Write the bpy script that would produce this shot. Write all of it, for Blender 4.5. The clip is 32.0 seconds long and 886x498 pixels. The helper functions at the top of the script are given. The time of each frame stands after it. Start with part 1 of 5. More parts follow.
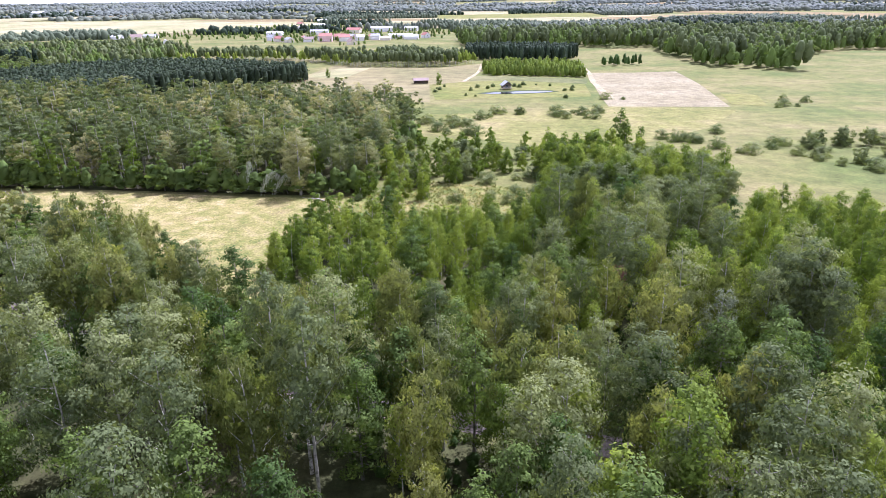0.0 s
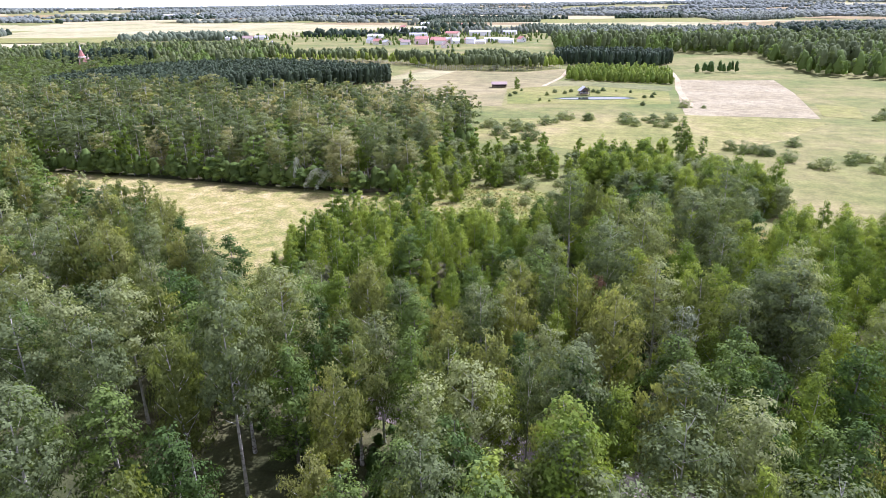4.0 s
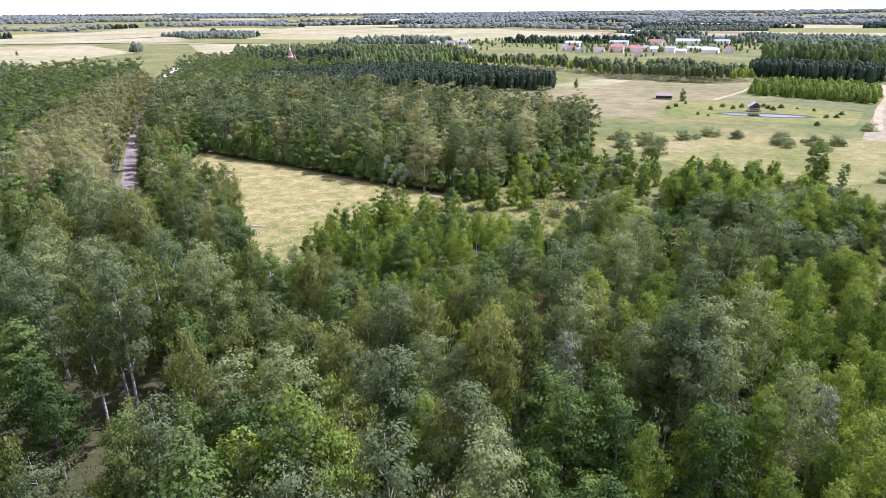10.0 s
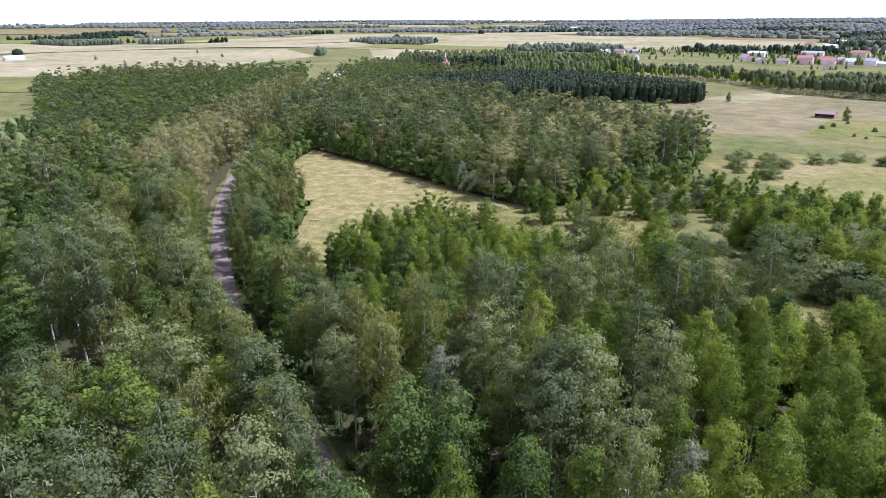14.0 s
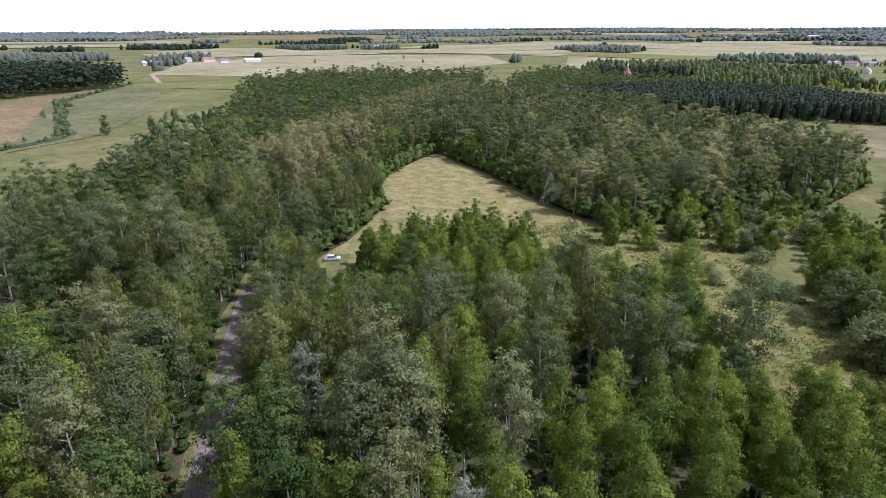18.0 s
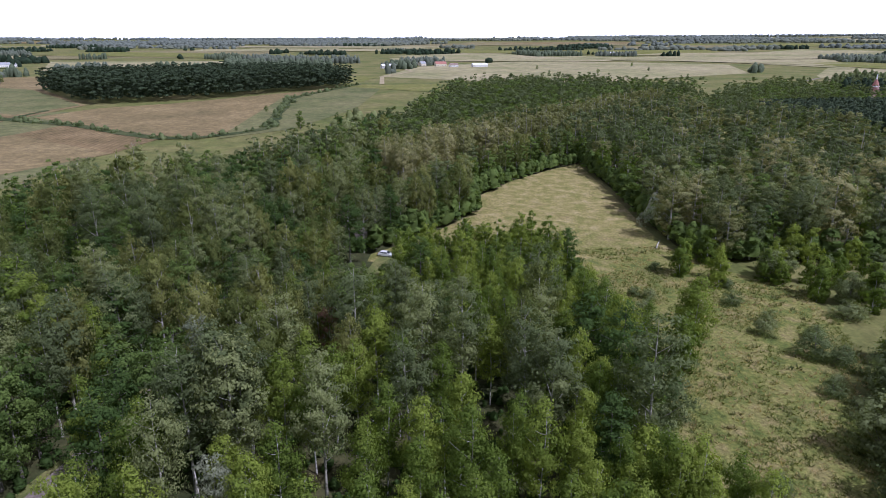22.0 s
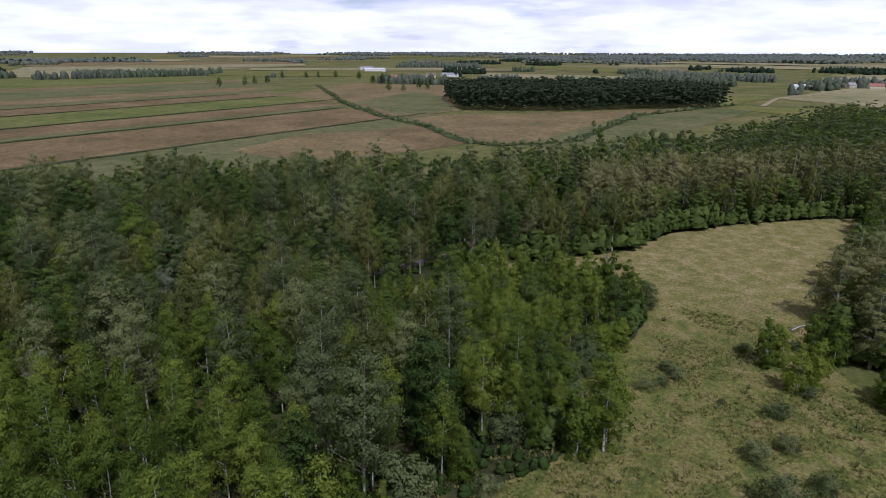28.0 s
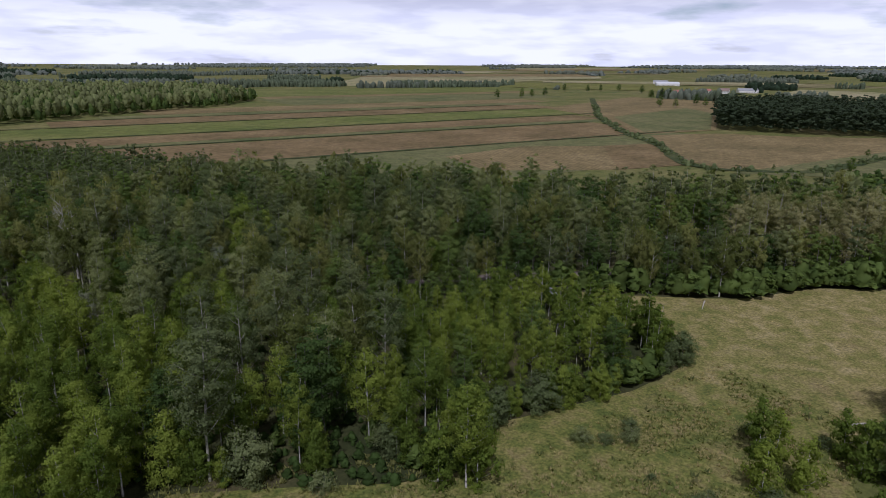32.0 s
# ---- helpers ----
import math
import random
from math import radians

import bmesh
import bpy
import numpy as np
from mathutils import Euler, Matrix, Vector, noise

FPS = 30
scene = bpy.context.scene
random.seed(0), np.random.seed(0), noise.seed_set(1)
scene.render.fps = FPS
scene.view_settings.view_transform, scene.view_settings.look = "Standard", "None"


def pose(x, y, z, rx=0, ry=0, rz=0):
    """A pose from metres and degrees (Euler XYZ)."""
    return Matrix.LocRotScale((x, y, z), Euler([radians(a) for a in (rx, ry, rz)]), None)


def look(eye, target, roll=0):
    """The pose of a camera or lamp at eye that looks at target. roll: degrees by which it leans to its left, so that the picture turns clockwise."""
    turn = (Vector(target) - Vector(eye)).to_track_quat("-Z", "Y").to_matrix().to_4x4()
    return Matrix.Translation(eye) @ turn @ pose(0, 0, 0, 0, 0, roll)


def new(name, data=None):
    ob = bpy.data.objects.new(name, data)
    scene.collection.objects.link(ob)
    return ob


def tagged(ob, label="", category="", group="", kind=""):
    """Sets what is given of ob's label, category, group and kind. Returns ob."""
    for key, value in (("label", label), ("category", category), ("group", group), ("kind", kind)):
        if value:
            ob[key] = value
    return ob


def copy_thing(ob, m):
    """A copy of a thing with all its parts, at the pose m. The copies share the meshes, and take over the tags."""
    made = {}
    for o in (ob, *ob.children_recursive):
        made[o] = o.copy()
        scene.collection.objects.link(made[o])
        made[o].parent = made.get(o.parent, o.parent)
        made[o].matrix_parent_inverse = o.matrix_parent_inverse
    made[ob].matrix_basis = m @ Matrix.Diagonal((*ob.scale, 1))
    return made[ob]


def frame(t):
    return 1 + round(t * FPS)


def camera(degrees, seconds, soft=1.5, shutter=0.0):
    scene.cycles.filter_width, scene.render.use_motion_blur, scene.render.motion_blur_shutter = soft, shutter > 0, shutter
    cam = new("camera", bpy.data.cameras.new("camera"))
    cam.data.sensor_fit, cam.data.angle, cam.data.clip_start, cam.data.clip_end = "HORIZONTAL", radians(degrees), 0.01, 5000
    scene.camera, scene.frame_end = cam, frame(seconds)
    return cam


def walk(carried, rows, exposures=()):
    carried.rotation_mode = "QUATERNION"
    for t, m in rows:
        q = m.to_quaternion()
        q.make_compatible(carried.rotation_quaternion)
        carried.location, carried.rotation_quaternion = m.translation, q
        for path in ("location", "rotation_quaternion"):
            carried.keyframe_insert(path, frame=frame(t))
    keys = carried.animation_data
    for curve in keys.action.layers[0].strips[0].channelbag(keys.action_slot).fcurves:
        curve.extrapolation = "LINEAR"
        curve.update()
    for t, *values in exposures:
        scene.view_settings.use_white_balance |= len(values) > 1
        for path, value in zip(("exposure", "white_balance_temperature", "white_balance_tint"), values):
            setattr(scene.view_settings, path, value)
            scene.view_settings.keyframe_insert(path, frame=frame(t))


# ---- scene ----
cam = camera(69.1, 32.0, soft=0.8)
METRES, EYE, TILT, LEAN, TURN = 320.0, 56.0, -1.85, 2.05, 0.0
ROWS = [
    (0.0, 0.0, 0.0, 0.0, 0.49, -19.18, -1.42),
    (0.5, 0.0067, -0.0005, 0.0004, 1.51, -19.19, -1.46),
    (1.0, 0.0135, -0.0008, 0.0009, 2.55, -19.24, -1.57),
    (1.5, 0.0207, -0.0011, 0.0012, 3.6, -19.21, -1.59),
    (2.0, 0.0281, -0.0011, 0.0013, 4.72, -19.19, -1.63),
    (2.5, 0.0357, -0.0009, 0.0013, 5.87, -19.17, -1.67),
    (3.0, 0.0436, -0.0004, 0.0014, 7.06, -19.16, -1.72),
    (3.5, 0.0518, 0.0002, 0.0014, 8.29, -19.14, -1.77),
    (5.5, 0.0872, 0.0045, 0.0019, 13.6, -19.11, -1.91),
    (6.0, 0.0967, 0.0063, 0.0022, 15.02, -19.12, -1.97),
    (6.5, 0.1064, 0.0086, 0.0024, 16.49, -19.14, -2.03),
    (7.0, 0.1164, 0.0112, 0.0026, 18.02, -19.14, -2.07),
    (7.5, 0.1265, 0.0143, 0.0028, 19.6, -19.17, -2.16),
    (8.0, 0.1367, 0.0177, 0.0031, 21.2, -19.19, -2.22),
    (8.5, 0.1471, 0.0216, 0.0035, 22.83, -19.2, -2.26),
    (9.0, 0.1576, 0.0258, 0.004, 24.51, -19.23, -2.34),
    (9.5, 0.1685, 0.0304, 0.0046, 26.24, -19.25, -2.38),
    (10.0, 0.1793, 0.0355, 0.0053, 27.97, -19.29, -2.44),
    (10.5, 0.1902, 0.0408, 0.0062, 29.75, -19.33, -2.49),
    (11.0, 0.2015, 0.0468, 0.007, 31.62, -19.34, -2.52),
    (11.5, 0.2127, 0.0532, 0.0078, 33.53, -19.37, -2.54),
    (12.0, 0.2241, 0.0601, 0.0088, 35.46, -19.37, -2.56),
    (12.5, 0.2355, 0.0675, 0.0098, 37.45, -19.41, -2.59),
    (13.0, 0.2468, 0.0755, 0.0107, 39.46, -19.43, -2.63),
    (13.5, 0.2579, 0.0842, 0.0118, 41.51, -19.45, -2.66),
    (14.0, 0.2689, 0.0936, 0.0126, 43.62, -19.44, -2.65),
    (14.5, 0.2797, 0.1037, 0.0135, 45.82, -19.47, -2.68),
    (16.5, 0.3199, 0.1512, 0.0168, 54.87, -19.57, -2.64),
    (17.0, 0.3294, 0.1641, 0.0178, 57.22, -19.63, -2.63),
    (17.5, 0.3384, 0.1779, 0.0188, 59.59, -19.66, -2.61),
    (18.0, 0.3469, 0.1922, 0.0199, 62.0, -19.7, -2.61),
    (18.5, 0.355, 0.2073, 0.021, 64.49, -19.76, -2.55),
    (19.0, 0.3625, 0.223, 0.0219, 67.04, -19.8, -2.5),
    (19.5, 0.3692, 0.239, 0.023, 69.57, -19.86, -2.52),
    (20.0, 0.3755, 0.2558, 0.0242, 72.17, -19.92, -2.46),
    (20.5, 0.381, 0.2731, 0.0252, 74.84, -19.98, -2.39),
    (21.0, 0.3858, 0.291, 0.0262, 77.57, -20.03, -2.31),
    (21.5, 0.3897, 0.3093, 0.027, 80.27, -20.05, -2.28),
    (22.0, 0.3929, 0.3281, 0.0278, 83.03, -20.1, -2.2),
    (22.5, 0.3952, 0.3462, 0.0289, 85.7, -20.16, -2.13),
    (23.0, 0.3966, 0.3661, 0.0296, 88.61, -20.15, -2.03),
    (23.5, 0.397, 0.3863, 0.0306, 91.49, -20.14, -1.93),
    (24.0, 0.3964, 0.407, 0.0316, 94.48, -20.16, -1.83),
    (24.5, 0.3947, 0.4278, 0.0326, 97.51, -20.14, -1.71),
    (25.0, 0.392, 0.4488, 0.0337, 100.61, -20.14, -1.57),
    (25.5, 0.3879, 0.4699, 0.0346, 103.7, -20.1, -1.43),
    (27.5, 0.3591, 0.5531, 0.0377, 116.45, -19.93, -1.06),
    (28.0, 0.3493, 0.5733, 0.0387, 119.76, -19.88, -0.9),
    (28.5, 0.3383, 0.5932, 0.0398, 123.08, -19.81, -0.74),
    (29.0, 0.3262, 0.6124, 0.0408, 126.31, -19.74, -0.61),
    (29.5, 0.3129, 0.6311, 0.0417, 129.58, -19.63, -0.42),
    (30.0, 0.2986, 0.6491, 0.0424, 132.92, -19.52, -0.25),
    (30.5, 0.2832, 0.6661, 0.043, 136.22, -19.41, -0.14),
    (31.0, 0.2669, 0.6822, 0.0432, 139.51, -19.26, 0.03),
    (31.5, 0.2496, 0.6973, 0.0434, 142.75, -19.13, 0.19),
    (32.0, 0.2315, 0.7114, 0.0435, 146.06, -18.97, 0.32),
]
walk(cam, [(t, pose(0, 0, EYE, TILT, LEAN, TURN) @ pose(METRES * x, METRES * y, METRES * z, 90 + pitch, roll, yaw)) for t, x, y, z, yaw, pitch, roll in ROWS],
     exposures=[(0.0, 0.94, 5230, 34), (6.0, 0.87, 5230, 34), (9.0, 0.72, 5220, 34), (13.0, 0.46, 5200, 33), (16.5, 0.07, 5200, 31), (21.0, -0.33, 5200, 30), (25.0, -0.80, 5350, 27), (28.0, -1.10, 5450, 25), (32.0, -1.26, 5550, 23)])

# ---- world, sun ----
SUN_DIR = Vector((0.66, 0.75, 1.42)).normalized()      # towards the sun
world = bpy.data.worlds.new("sky")
scene.world = world
world.use_nodes = True
wt = world.node_tree
wt.nodes.clear()
w_out = wt.nodes.new("ShaderNodeOutputWorld")
w_bg = wt.nodes.new("ShaderNodeBackground")
w_sky = wt.nodes.new("ShaderNodeTexSky")
w_sky.sky_type = "NISHITA"
w_sky.sun_disc = False
w_sky.sun_elevation = math.asin(SUN_DIR.z)
w_sky.sun_rotation = math.atan2(SUN_DIR.x, SUN_DIR.y)
w_co = wt.nodes.new("ShaderNodeTexCoord")
w_map = wt.nodes.new("ShaderNodeMapping")
w_map.inputs["Scale"].default_value = (1.0, 1.0, 5.5)
w_noise = wt.nodes.new("ShaderNodeTexNoise")
w_noise.inputs["Scale"].default_value = 6.0
w_noise.inputs["Detail"].default_value = 8.0
w_noise.inputs["Roughness"].default_value = 0.56
w_ramp = wt.nodes.new("ShaderNodeValToRGB")
w_ramp.color_ramp.elements[0].position = 0.22
w_ramp.color_ramp.elements[0].color = (0.0, 0.0, 0.0, 1)
w_ramp.color_ramp.elements[1].position = 0.43
w_ramp.color_ramp.elements[1].color = (1, 1, 1, 1)
w_shade = wt.nodes.new("ShaderNodeTexNoise")           # grey undersides of the clouds
w_shade.inputs["Scale"].default_value = 9.0
w_shade.inputs["Detail"].default_value = 6.0
w_cramp = wt.nodes.new("ShaderNodeValToRGB")
w_cramp.color_ramp.elements[0].position = 0.38
w_cramp.color_ramp.elements[0].color = (8.9, 9.0, 9.6, 1)
w_cramp.color_ramp.elements[1].position = 0.56
w_cramp.color_ramp.elements[1].color = (11.0, 11.0, 11.0, 1)
w_mix = wt.nodes.new("ShaderNodeMix")
w_mix.data_type = "RGBA"
wl = wt.links.new
wl(w_co.outputs["Generated"], w_map.inputs["Vector"])
wl(w_map.outputs["Vector"], w_noise.inputs["Vector"])
wl(w_map.outputs["Vector"], w_shade.inputs["Vector"])
wl(w_noise.outputs["Fac"], w_ramp.inputs["Fac"])
wl(w_shade.outputs["Fac"], w_cramp.inputs["Fac"])
wl(w_ramp.outputs["Color"], w_mix.inputs["Factor"])
wl(w_sky.outputs["Color"], w_mix.inputs["A"])
wl(w_cramp.outputs["Color"], w_mix.inputs["B"])
w_sep = wt.nodes.new("ShaderNodeSeparateXYZ")          # the haze near the horizon is brighter than the zenith
wl(w_co.outputs["Generated"], w_sep.inputs["Vector"])
w_low = wt.nodes.new("ShaderNodeMapRange")
w_low.inputs["From Min"].default_value, w_low.inputs["From Max"].default_value = 0.05, 0.15
w_low.inputs["To Min"].default_value, w_low.inputs["To Max"].default_value = 2.1, 0.5
wl(w_sep.outputs["Z"], w_low.inputs["Value"])
w_mul = wt.nodes.new("ShaderNodeMix")
w_mul.data_type, w_mul.blend_type = "RGBA", "MULTIPLY"
w_mul.inputs["Factor"].default_value = 1.0
wl(w_mix.outputs["Result"], w_mul.inputs["A"])
wl(w_low.outputs["Result"], w_mul.inputs["B"])
wl(w_mul.outputs["Result"], w_bg.inputs["Color"])
w_bg.inputs["Strength"].default_value = 0.1
wl(w_bg.outputs["Background"], w_out.inputs["Surface"])

sun_data = bpy.data.lights.new("sun", "SUN")
sun_data.energy = 5.0
sun_data.angle = radians(0.6)
sun_data.color = (1.0, 0.95, 0.86)
sun = new("sun", sun_data)
sun.matrix_world = look(SUN_DIR * 300, (0, 0, 0))

# ---- materials ----
def material(name):
    m = bpy.data.materials.new(name)
    m.use_nodes = True
    t = m.node_tree
    return m, t, t.nodes["Principled BSDF"], t.nodes["Material Output"]


def noise_node(t, scale, detail=4.0, rough=0.55, vec=None):
    n = t.nodes.new("ShaderNodeTexNoise")
    n.inputs["Scale"].default_value = scale
    n.inputs["Detail"].default_value = detail
    n.inputs["Roughness"].default_value = rough
    if vec is not None:
        t.links.new(vec, n.inputs["Vector"])
    return n


def ramp_node(t, fac, *stops):
    r = t.nodes.new("ShaderNodeValToRGB")
    e = r.color_ramp.elements
    while len(e) < len(stops):
        e.new(0.5)
    for i, (p, c) in enumerate(stops):
        e[i].position, e[i].color = p, (*c, 1) if len(c) == 3 else c
    t.links.new(fac, r.inputs["Fac"])
    return r


def mix_node(t, fac, a, b, kind="MIX"):
    m = t.nodes.new("ShaderNodeMix")
    m.data_type, m.blend_type = "RGBA", kind
    for key, v in (("Factor", fac), ("A", a), ("B", b)):
        if isinstance(v, (int, float)):
            m.inputs[key].default_value = v
        elif isinstance(v, tuple):
            m.inputs[key].default_value = (*v, 1)
        else:
            t.links.new(v, m.inputs[key])
    return m.outputs["Result"]


def bump(t, bsdf, height, strength, distance):
    b = t.nodes.new("ShaderNodeBump")
    b.inputs["Strength"].default_value = strength
    b.inputs["Distance"].default_value = distance
    t.links.new(height, b.inputs["Height"])
    t.links.new(b.outputs["Normal"], bsdf.inputs["Normal"])


def leaf_material(name, colour, alt, through_light=0.3, spread=0.28):
    """Foliage: two hues mixed from tree to tree and leaf to leaf, light through the leaf."""
    m, t, p, out = material(name)
    info = t.nodes.new("ShaderNodeObjectInfo")
    geo = t.nodes.new("ShaderNodeNewGeometry")
    n = noise_node(t, 0.17, 2.0, 0.5, geo.outputs["Position"])
    add = t.nodes.new("ShaderNodeMath")
    add.operation = "ADD"
    sub = t.nodes.new("ShaderNodeMath")
    sub.operation = "MULTIPLY_ADD"
    sub.inputs[1].default_value, sub.inputs[2].default_value = 0.9, -0.45
    t.links.new(info.outputs["Random"], sub.inputs[0])
    t.links.new(n.outputs["Fac"], add.inputs[0])
    t.links.new(sub.outputs[0], add.inputs[1])
    r = ramp_node(t, add.outputs[0], (0.34, colour), (0.68, alt))
    v = t.nodes.new("ShaderNodeMapRange")
    v.inputs["To Min"].default_value, v.inputs["To Max"].default_value = 1 - spread, 1 + spread
    t.links.new(geo.outputs["Random Per Island"], v.inputs["Value"])
    hsv = t.nodes.new("ShaderNodeHueSaturation")
    t.links.new(r.outputs["Color"], hsv.inputs["Color"])
    t.links.new(v.outputs["Result"], hsv.inputs["Value"])
    t.links.new(hsv.outputs["Color"], p.inputs["Base Color"])
    p.inputs["Roughness"].default_value = 0.7
    p.inputs["Specular IOR Level"].default_value = 0.12
    tr = t.nodes.new("ShaderNodeBsdfTranslucent")
    warm = mix_node(t, 1.0, hsv.outputs["Color"], (1.18, 1.22, 0.5), "MULTIPLY")
    t.links.new(warm, tr.inputs["Color"])
    ms = t.nodes.new("ShaderNodeMixShader")
    ms.inputs["Fac"].default_value = through_light
    t.links.new(p.outputs["BSDF"], ms.inputs[1])
    t.links.new(tr.outputs["BSDF"], ms.inputs[2])
    t.links.new(ms.outputs["Shader"], out.inputs["Surface"])
    return m


def bark_material(name, a, b, scale, stretch):
    m, t, p, out = material(name)
    co = t.nodes.new("ShaderNodeTexCoord")
    mp = t.nodes.new("ShaderNodeMapping")
    mp.inputs["Scale"].default_value = stretch
    t.links.new(co.outputs["Object"], mp.inputs["Vector"])
    n = noise_node(t, scale, 5.0, 0.6, mp.outputs["Vector"])
    r = ramp_node(t, n.outputs["Fac"], (0.38, a), (0.52, b))
    t.links.new(r.outputs["Color"], p.inputs["Base Color"])
    p.inputs["Roughness"].default_value = 0.85
    bump(t, p, n.outputs["Fac"], 0.4, 0.02)
    return m


def ground_material(name, low, mid, high, patch=0.02, fine=1.4, rough=0.95, rows=0.0, row_angle=0.0, dirt=None):
    """Grass and soil: broad patches, tussocks and fine grain, with mowing or sowing rows if asked."""
    m, t, p, out = material(name)
    geo = t.nodes.new("ShaderNodeNewGeometry")
    pos = geo.outputs["Position"]
    n1 = noise_node(t, patch, 5.0, 0.62, pos)
    n2 = noise_node(t, fine, 6.0, 0.7, pos)
    n3 = noise_node(t, patch * 9, 4.0, 0.6, pos)
    r1 = ramp_node(t, n1.outputs["Fac"], (0.34, low), (0.5, mid), (0.66, high))
    r3 = ramp_node(t, n3.outputs["Fac"], (0.35, (0.72, 0.72, 0.72)), (0.65, (1.22, 1.22, 1.18)))
    c = mix_node(t, 0.8, r1.outputs["Color"], r3.outputs["Color"], "MULTIPLY")
    r2 = ramp_node(t, n2.outputs["Fac"], (0.3, (0.62, 0.64, 0.6)), (0.7, (1.3, 1.28, 1.2)))
    c = mix_node(t, 0.75, c, r2.outputs["Color"], "MULTIPLY")
    if dirt:
        n4 = noise_node(t, patch * 3.1, 6.0, 0.65, pos)
        f = ramp_node(t, n4.outputs["Fac"], (0.56, (0, 0, 0)), (0.68, (0.85, 0.85, 0.85)))
        c = mix_node(t, f.outputs["Color"], c, dirt)
    if rows:
        mp = t.nodes.new("ShaderNodeMapping")
        mp.inputs["Rotation"].default_value = (0, 0, row_angle)
        t.links.new(pos, mp.inputs["Vector"])
        w = t.nodes.new("ShaderNodeTexWave")
        w.inputs["Scale"].default_value = rows
        w.inputs["Distortion"].default_value = 1.5
        w.inputs["Detail"].default_value = 3.0
        t.links.new(mp.outputs["Vector"], w.inputs["Vector"])
        rr = ramp_node(t, w.outputs["Fac"], (0.2, (0.86, 0.86, 0.86)), (0.8, (1.1, 1.1, 1.1)))
        c = mix_node(t, 0.7, c, rr.outputs["Color"], "MULTIPLY")
    t.links.new(c, p.inputs["Base Color"])
    p.inputs["Roughness"].default_value = rough
    p.inputs["Specular IOR Level"].default_value = 0.15
    bump(t, p, n2.outputs["Fac"], 0.6, 0.25)
    return m


def paint(name, colour, rough=0.6, metal=0.0, grain=3.0, depth=0.14):
    """Painted, rendered or tiled surface with faint mottling."""
    m, t, p, out = material(name)
    co = t.nodes.new("ShaderNodeTexCoord")
    n = noise_node(t, grain, 5.0, 0.6, co.outputs["Object"])
    a = tuple(c * (1 - depth) for c in colour)
    b = tuple(min(1, c * (1 + depth)) for c in colour)
    r = ramp_node(t, n.outputs["Fac"], (0.3, a), (0.7, b))
    t.links.new(r.outputs["Color"], p.inputs["Base Color"])
    p.inputs["Roughness"].default_value, p.inputs["Metallic"].default_value = rough, metal
    return m


LEAF = {
    "young_birch": leaf_material("young_birch_leaf", (0.14, 0.20, 0.033), (0.25, 0.31, 0.052), 0.46),
    "alder": leaf_material("alder_leaf", (0.07, 0.118, 0.03), (0.145, 0.205, 0.05), 0.42),
    "aspen": leaf_material("aspen_leaf", (0.135, 0.168, 0.072), (0.24, 0.27, 0.112), 0.42),
    "old_birch": leaf_material("old_birch_leaf", (0.15, 0.178, 0.052), (0.255, 0.268, 0.088), 0.46),
    "poplar": leaf_material("poplar_leaf", (0.235, 0.245, 0.10), (0.35, 0.335, 0.165), 0.4),
    "pine": leaf_material("pine_needle", (0.03, 0.05, 0.026), (0.055, 0.078, 0.04), 0.2),
    "willow": leaf_material("willow_leaf", (0.15, 0.19, 0.08), (0.23, 0.265, 0.118), 0.4),
}
LEAF["tall_aspen"] = LEAF["aspen"]
LEAF["birch_scrub"], LEAF["sallow_scrub"], LEAF["lone_poplar"] = LEAF["young_birch"], LEAF["willow"], LEAF["alder"]
# far foliage: aerial haze painted into the leaf colour, paler and greyer
LEAF["hazy_grove"] = leaf_material("hazy_grove_leaf", (0.14, 0.165, 0.12), (0.19, 0.21, 0.155), 0.2, 0.14)
LEAF["hazy_wood"] = leaf_material("hazy_wood_leaf", (0.12, 0.15, 0.09), (0.18, 0.205, 0.125), 0.2, 0.2)
LEAF["spruce"] = leaf_material("hazy_horizon_leaf", (0.13, 0.155, 0.13), (0.18, 0.20, 0.165), 0.1, 0.12)
BARK_WHITE = bark_material("birch_bark", (0.08, 0.07, 0.06), (0.62, 0.59, 0.54), 2.2, (1, 1, 3.5))
BARK_GREY = bark_material("grey_bark", (0.10, 0.09, 0.075), (0.22, 0.20, 0.17), 4.0, (2, 2, 0.6))
BARK_PALE = bark_material("aspen_bark", (0.22, 0.21, 0.17), (0.45, 0.43, 0.36), 2.5, (1, 1, 1.5))
BARK_PINE = bark_material("pine_bark", (0.13, 0.07, 0.04), (0.28, 0.15, 0.09), 4.0, (2, 2, 0.6))
DEAD_WOOD = bark_material("dead_wood", (0.34, 0.31, 0.27), (0.52, 0.49, 0.44), 5.0, (2, 2, 0.5))
BARK = {"young_birch": BARK_WHITE, "alder": BARK_GREY, "aspen": BARK_PALE, "old_birch": BARK_WHITE, "poplar": BARK_PALE, "pine": BARK_PINE, "willow": BARK_GREY, "tall_aspen": BARK_PALE, "birch_scrub": BARK_WHITE, "sallow_scrub": BARK_GREY, "lone_poplar": BARK_GREY}

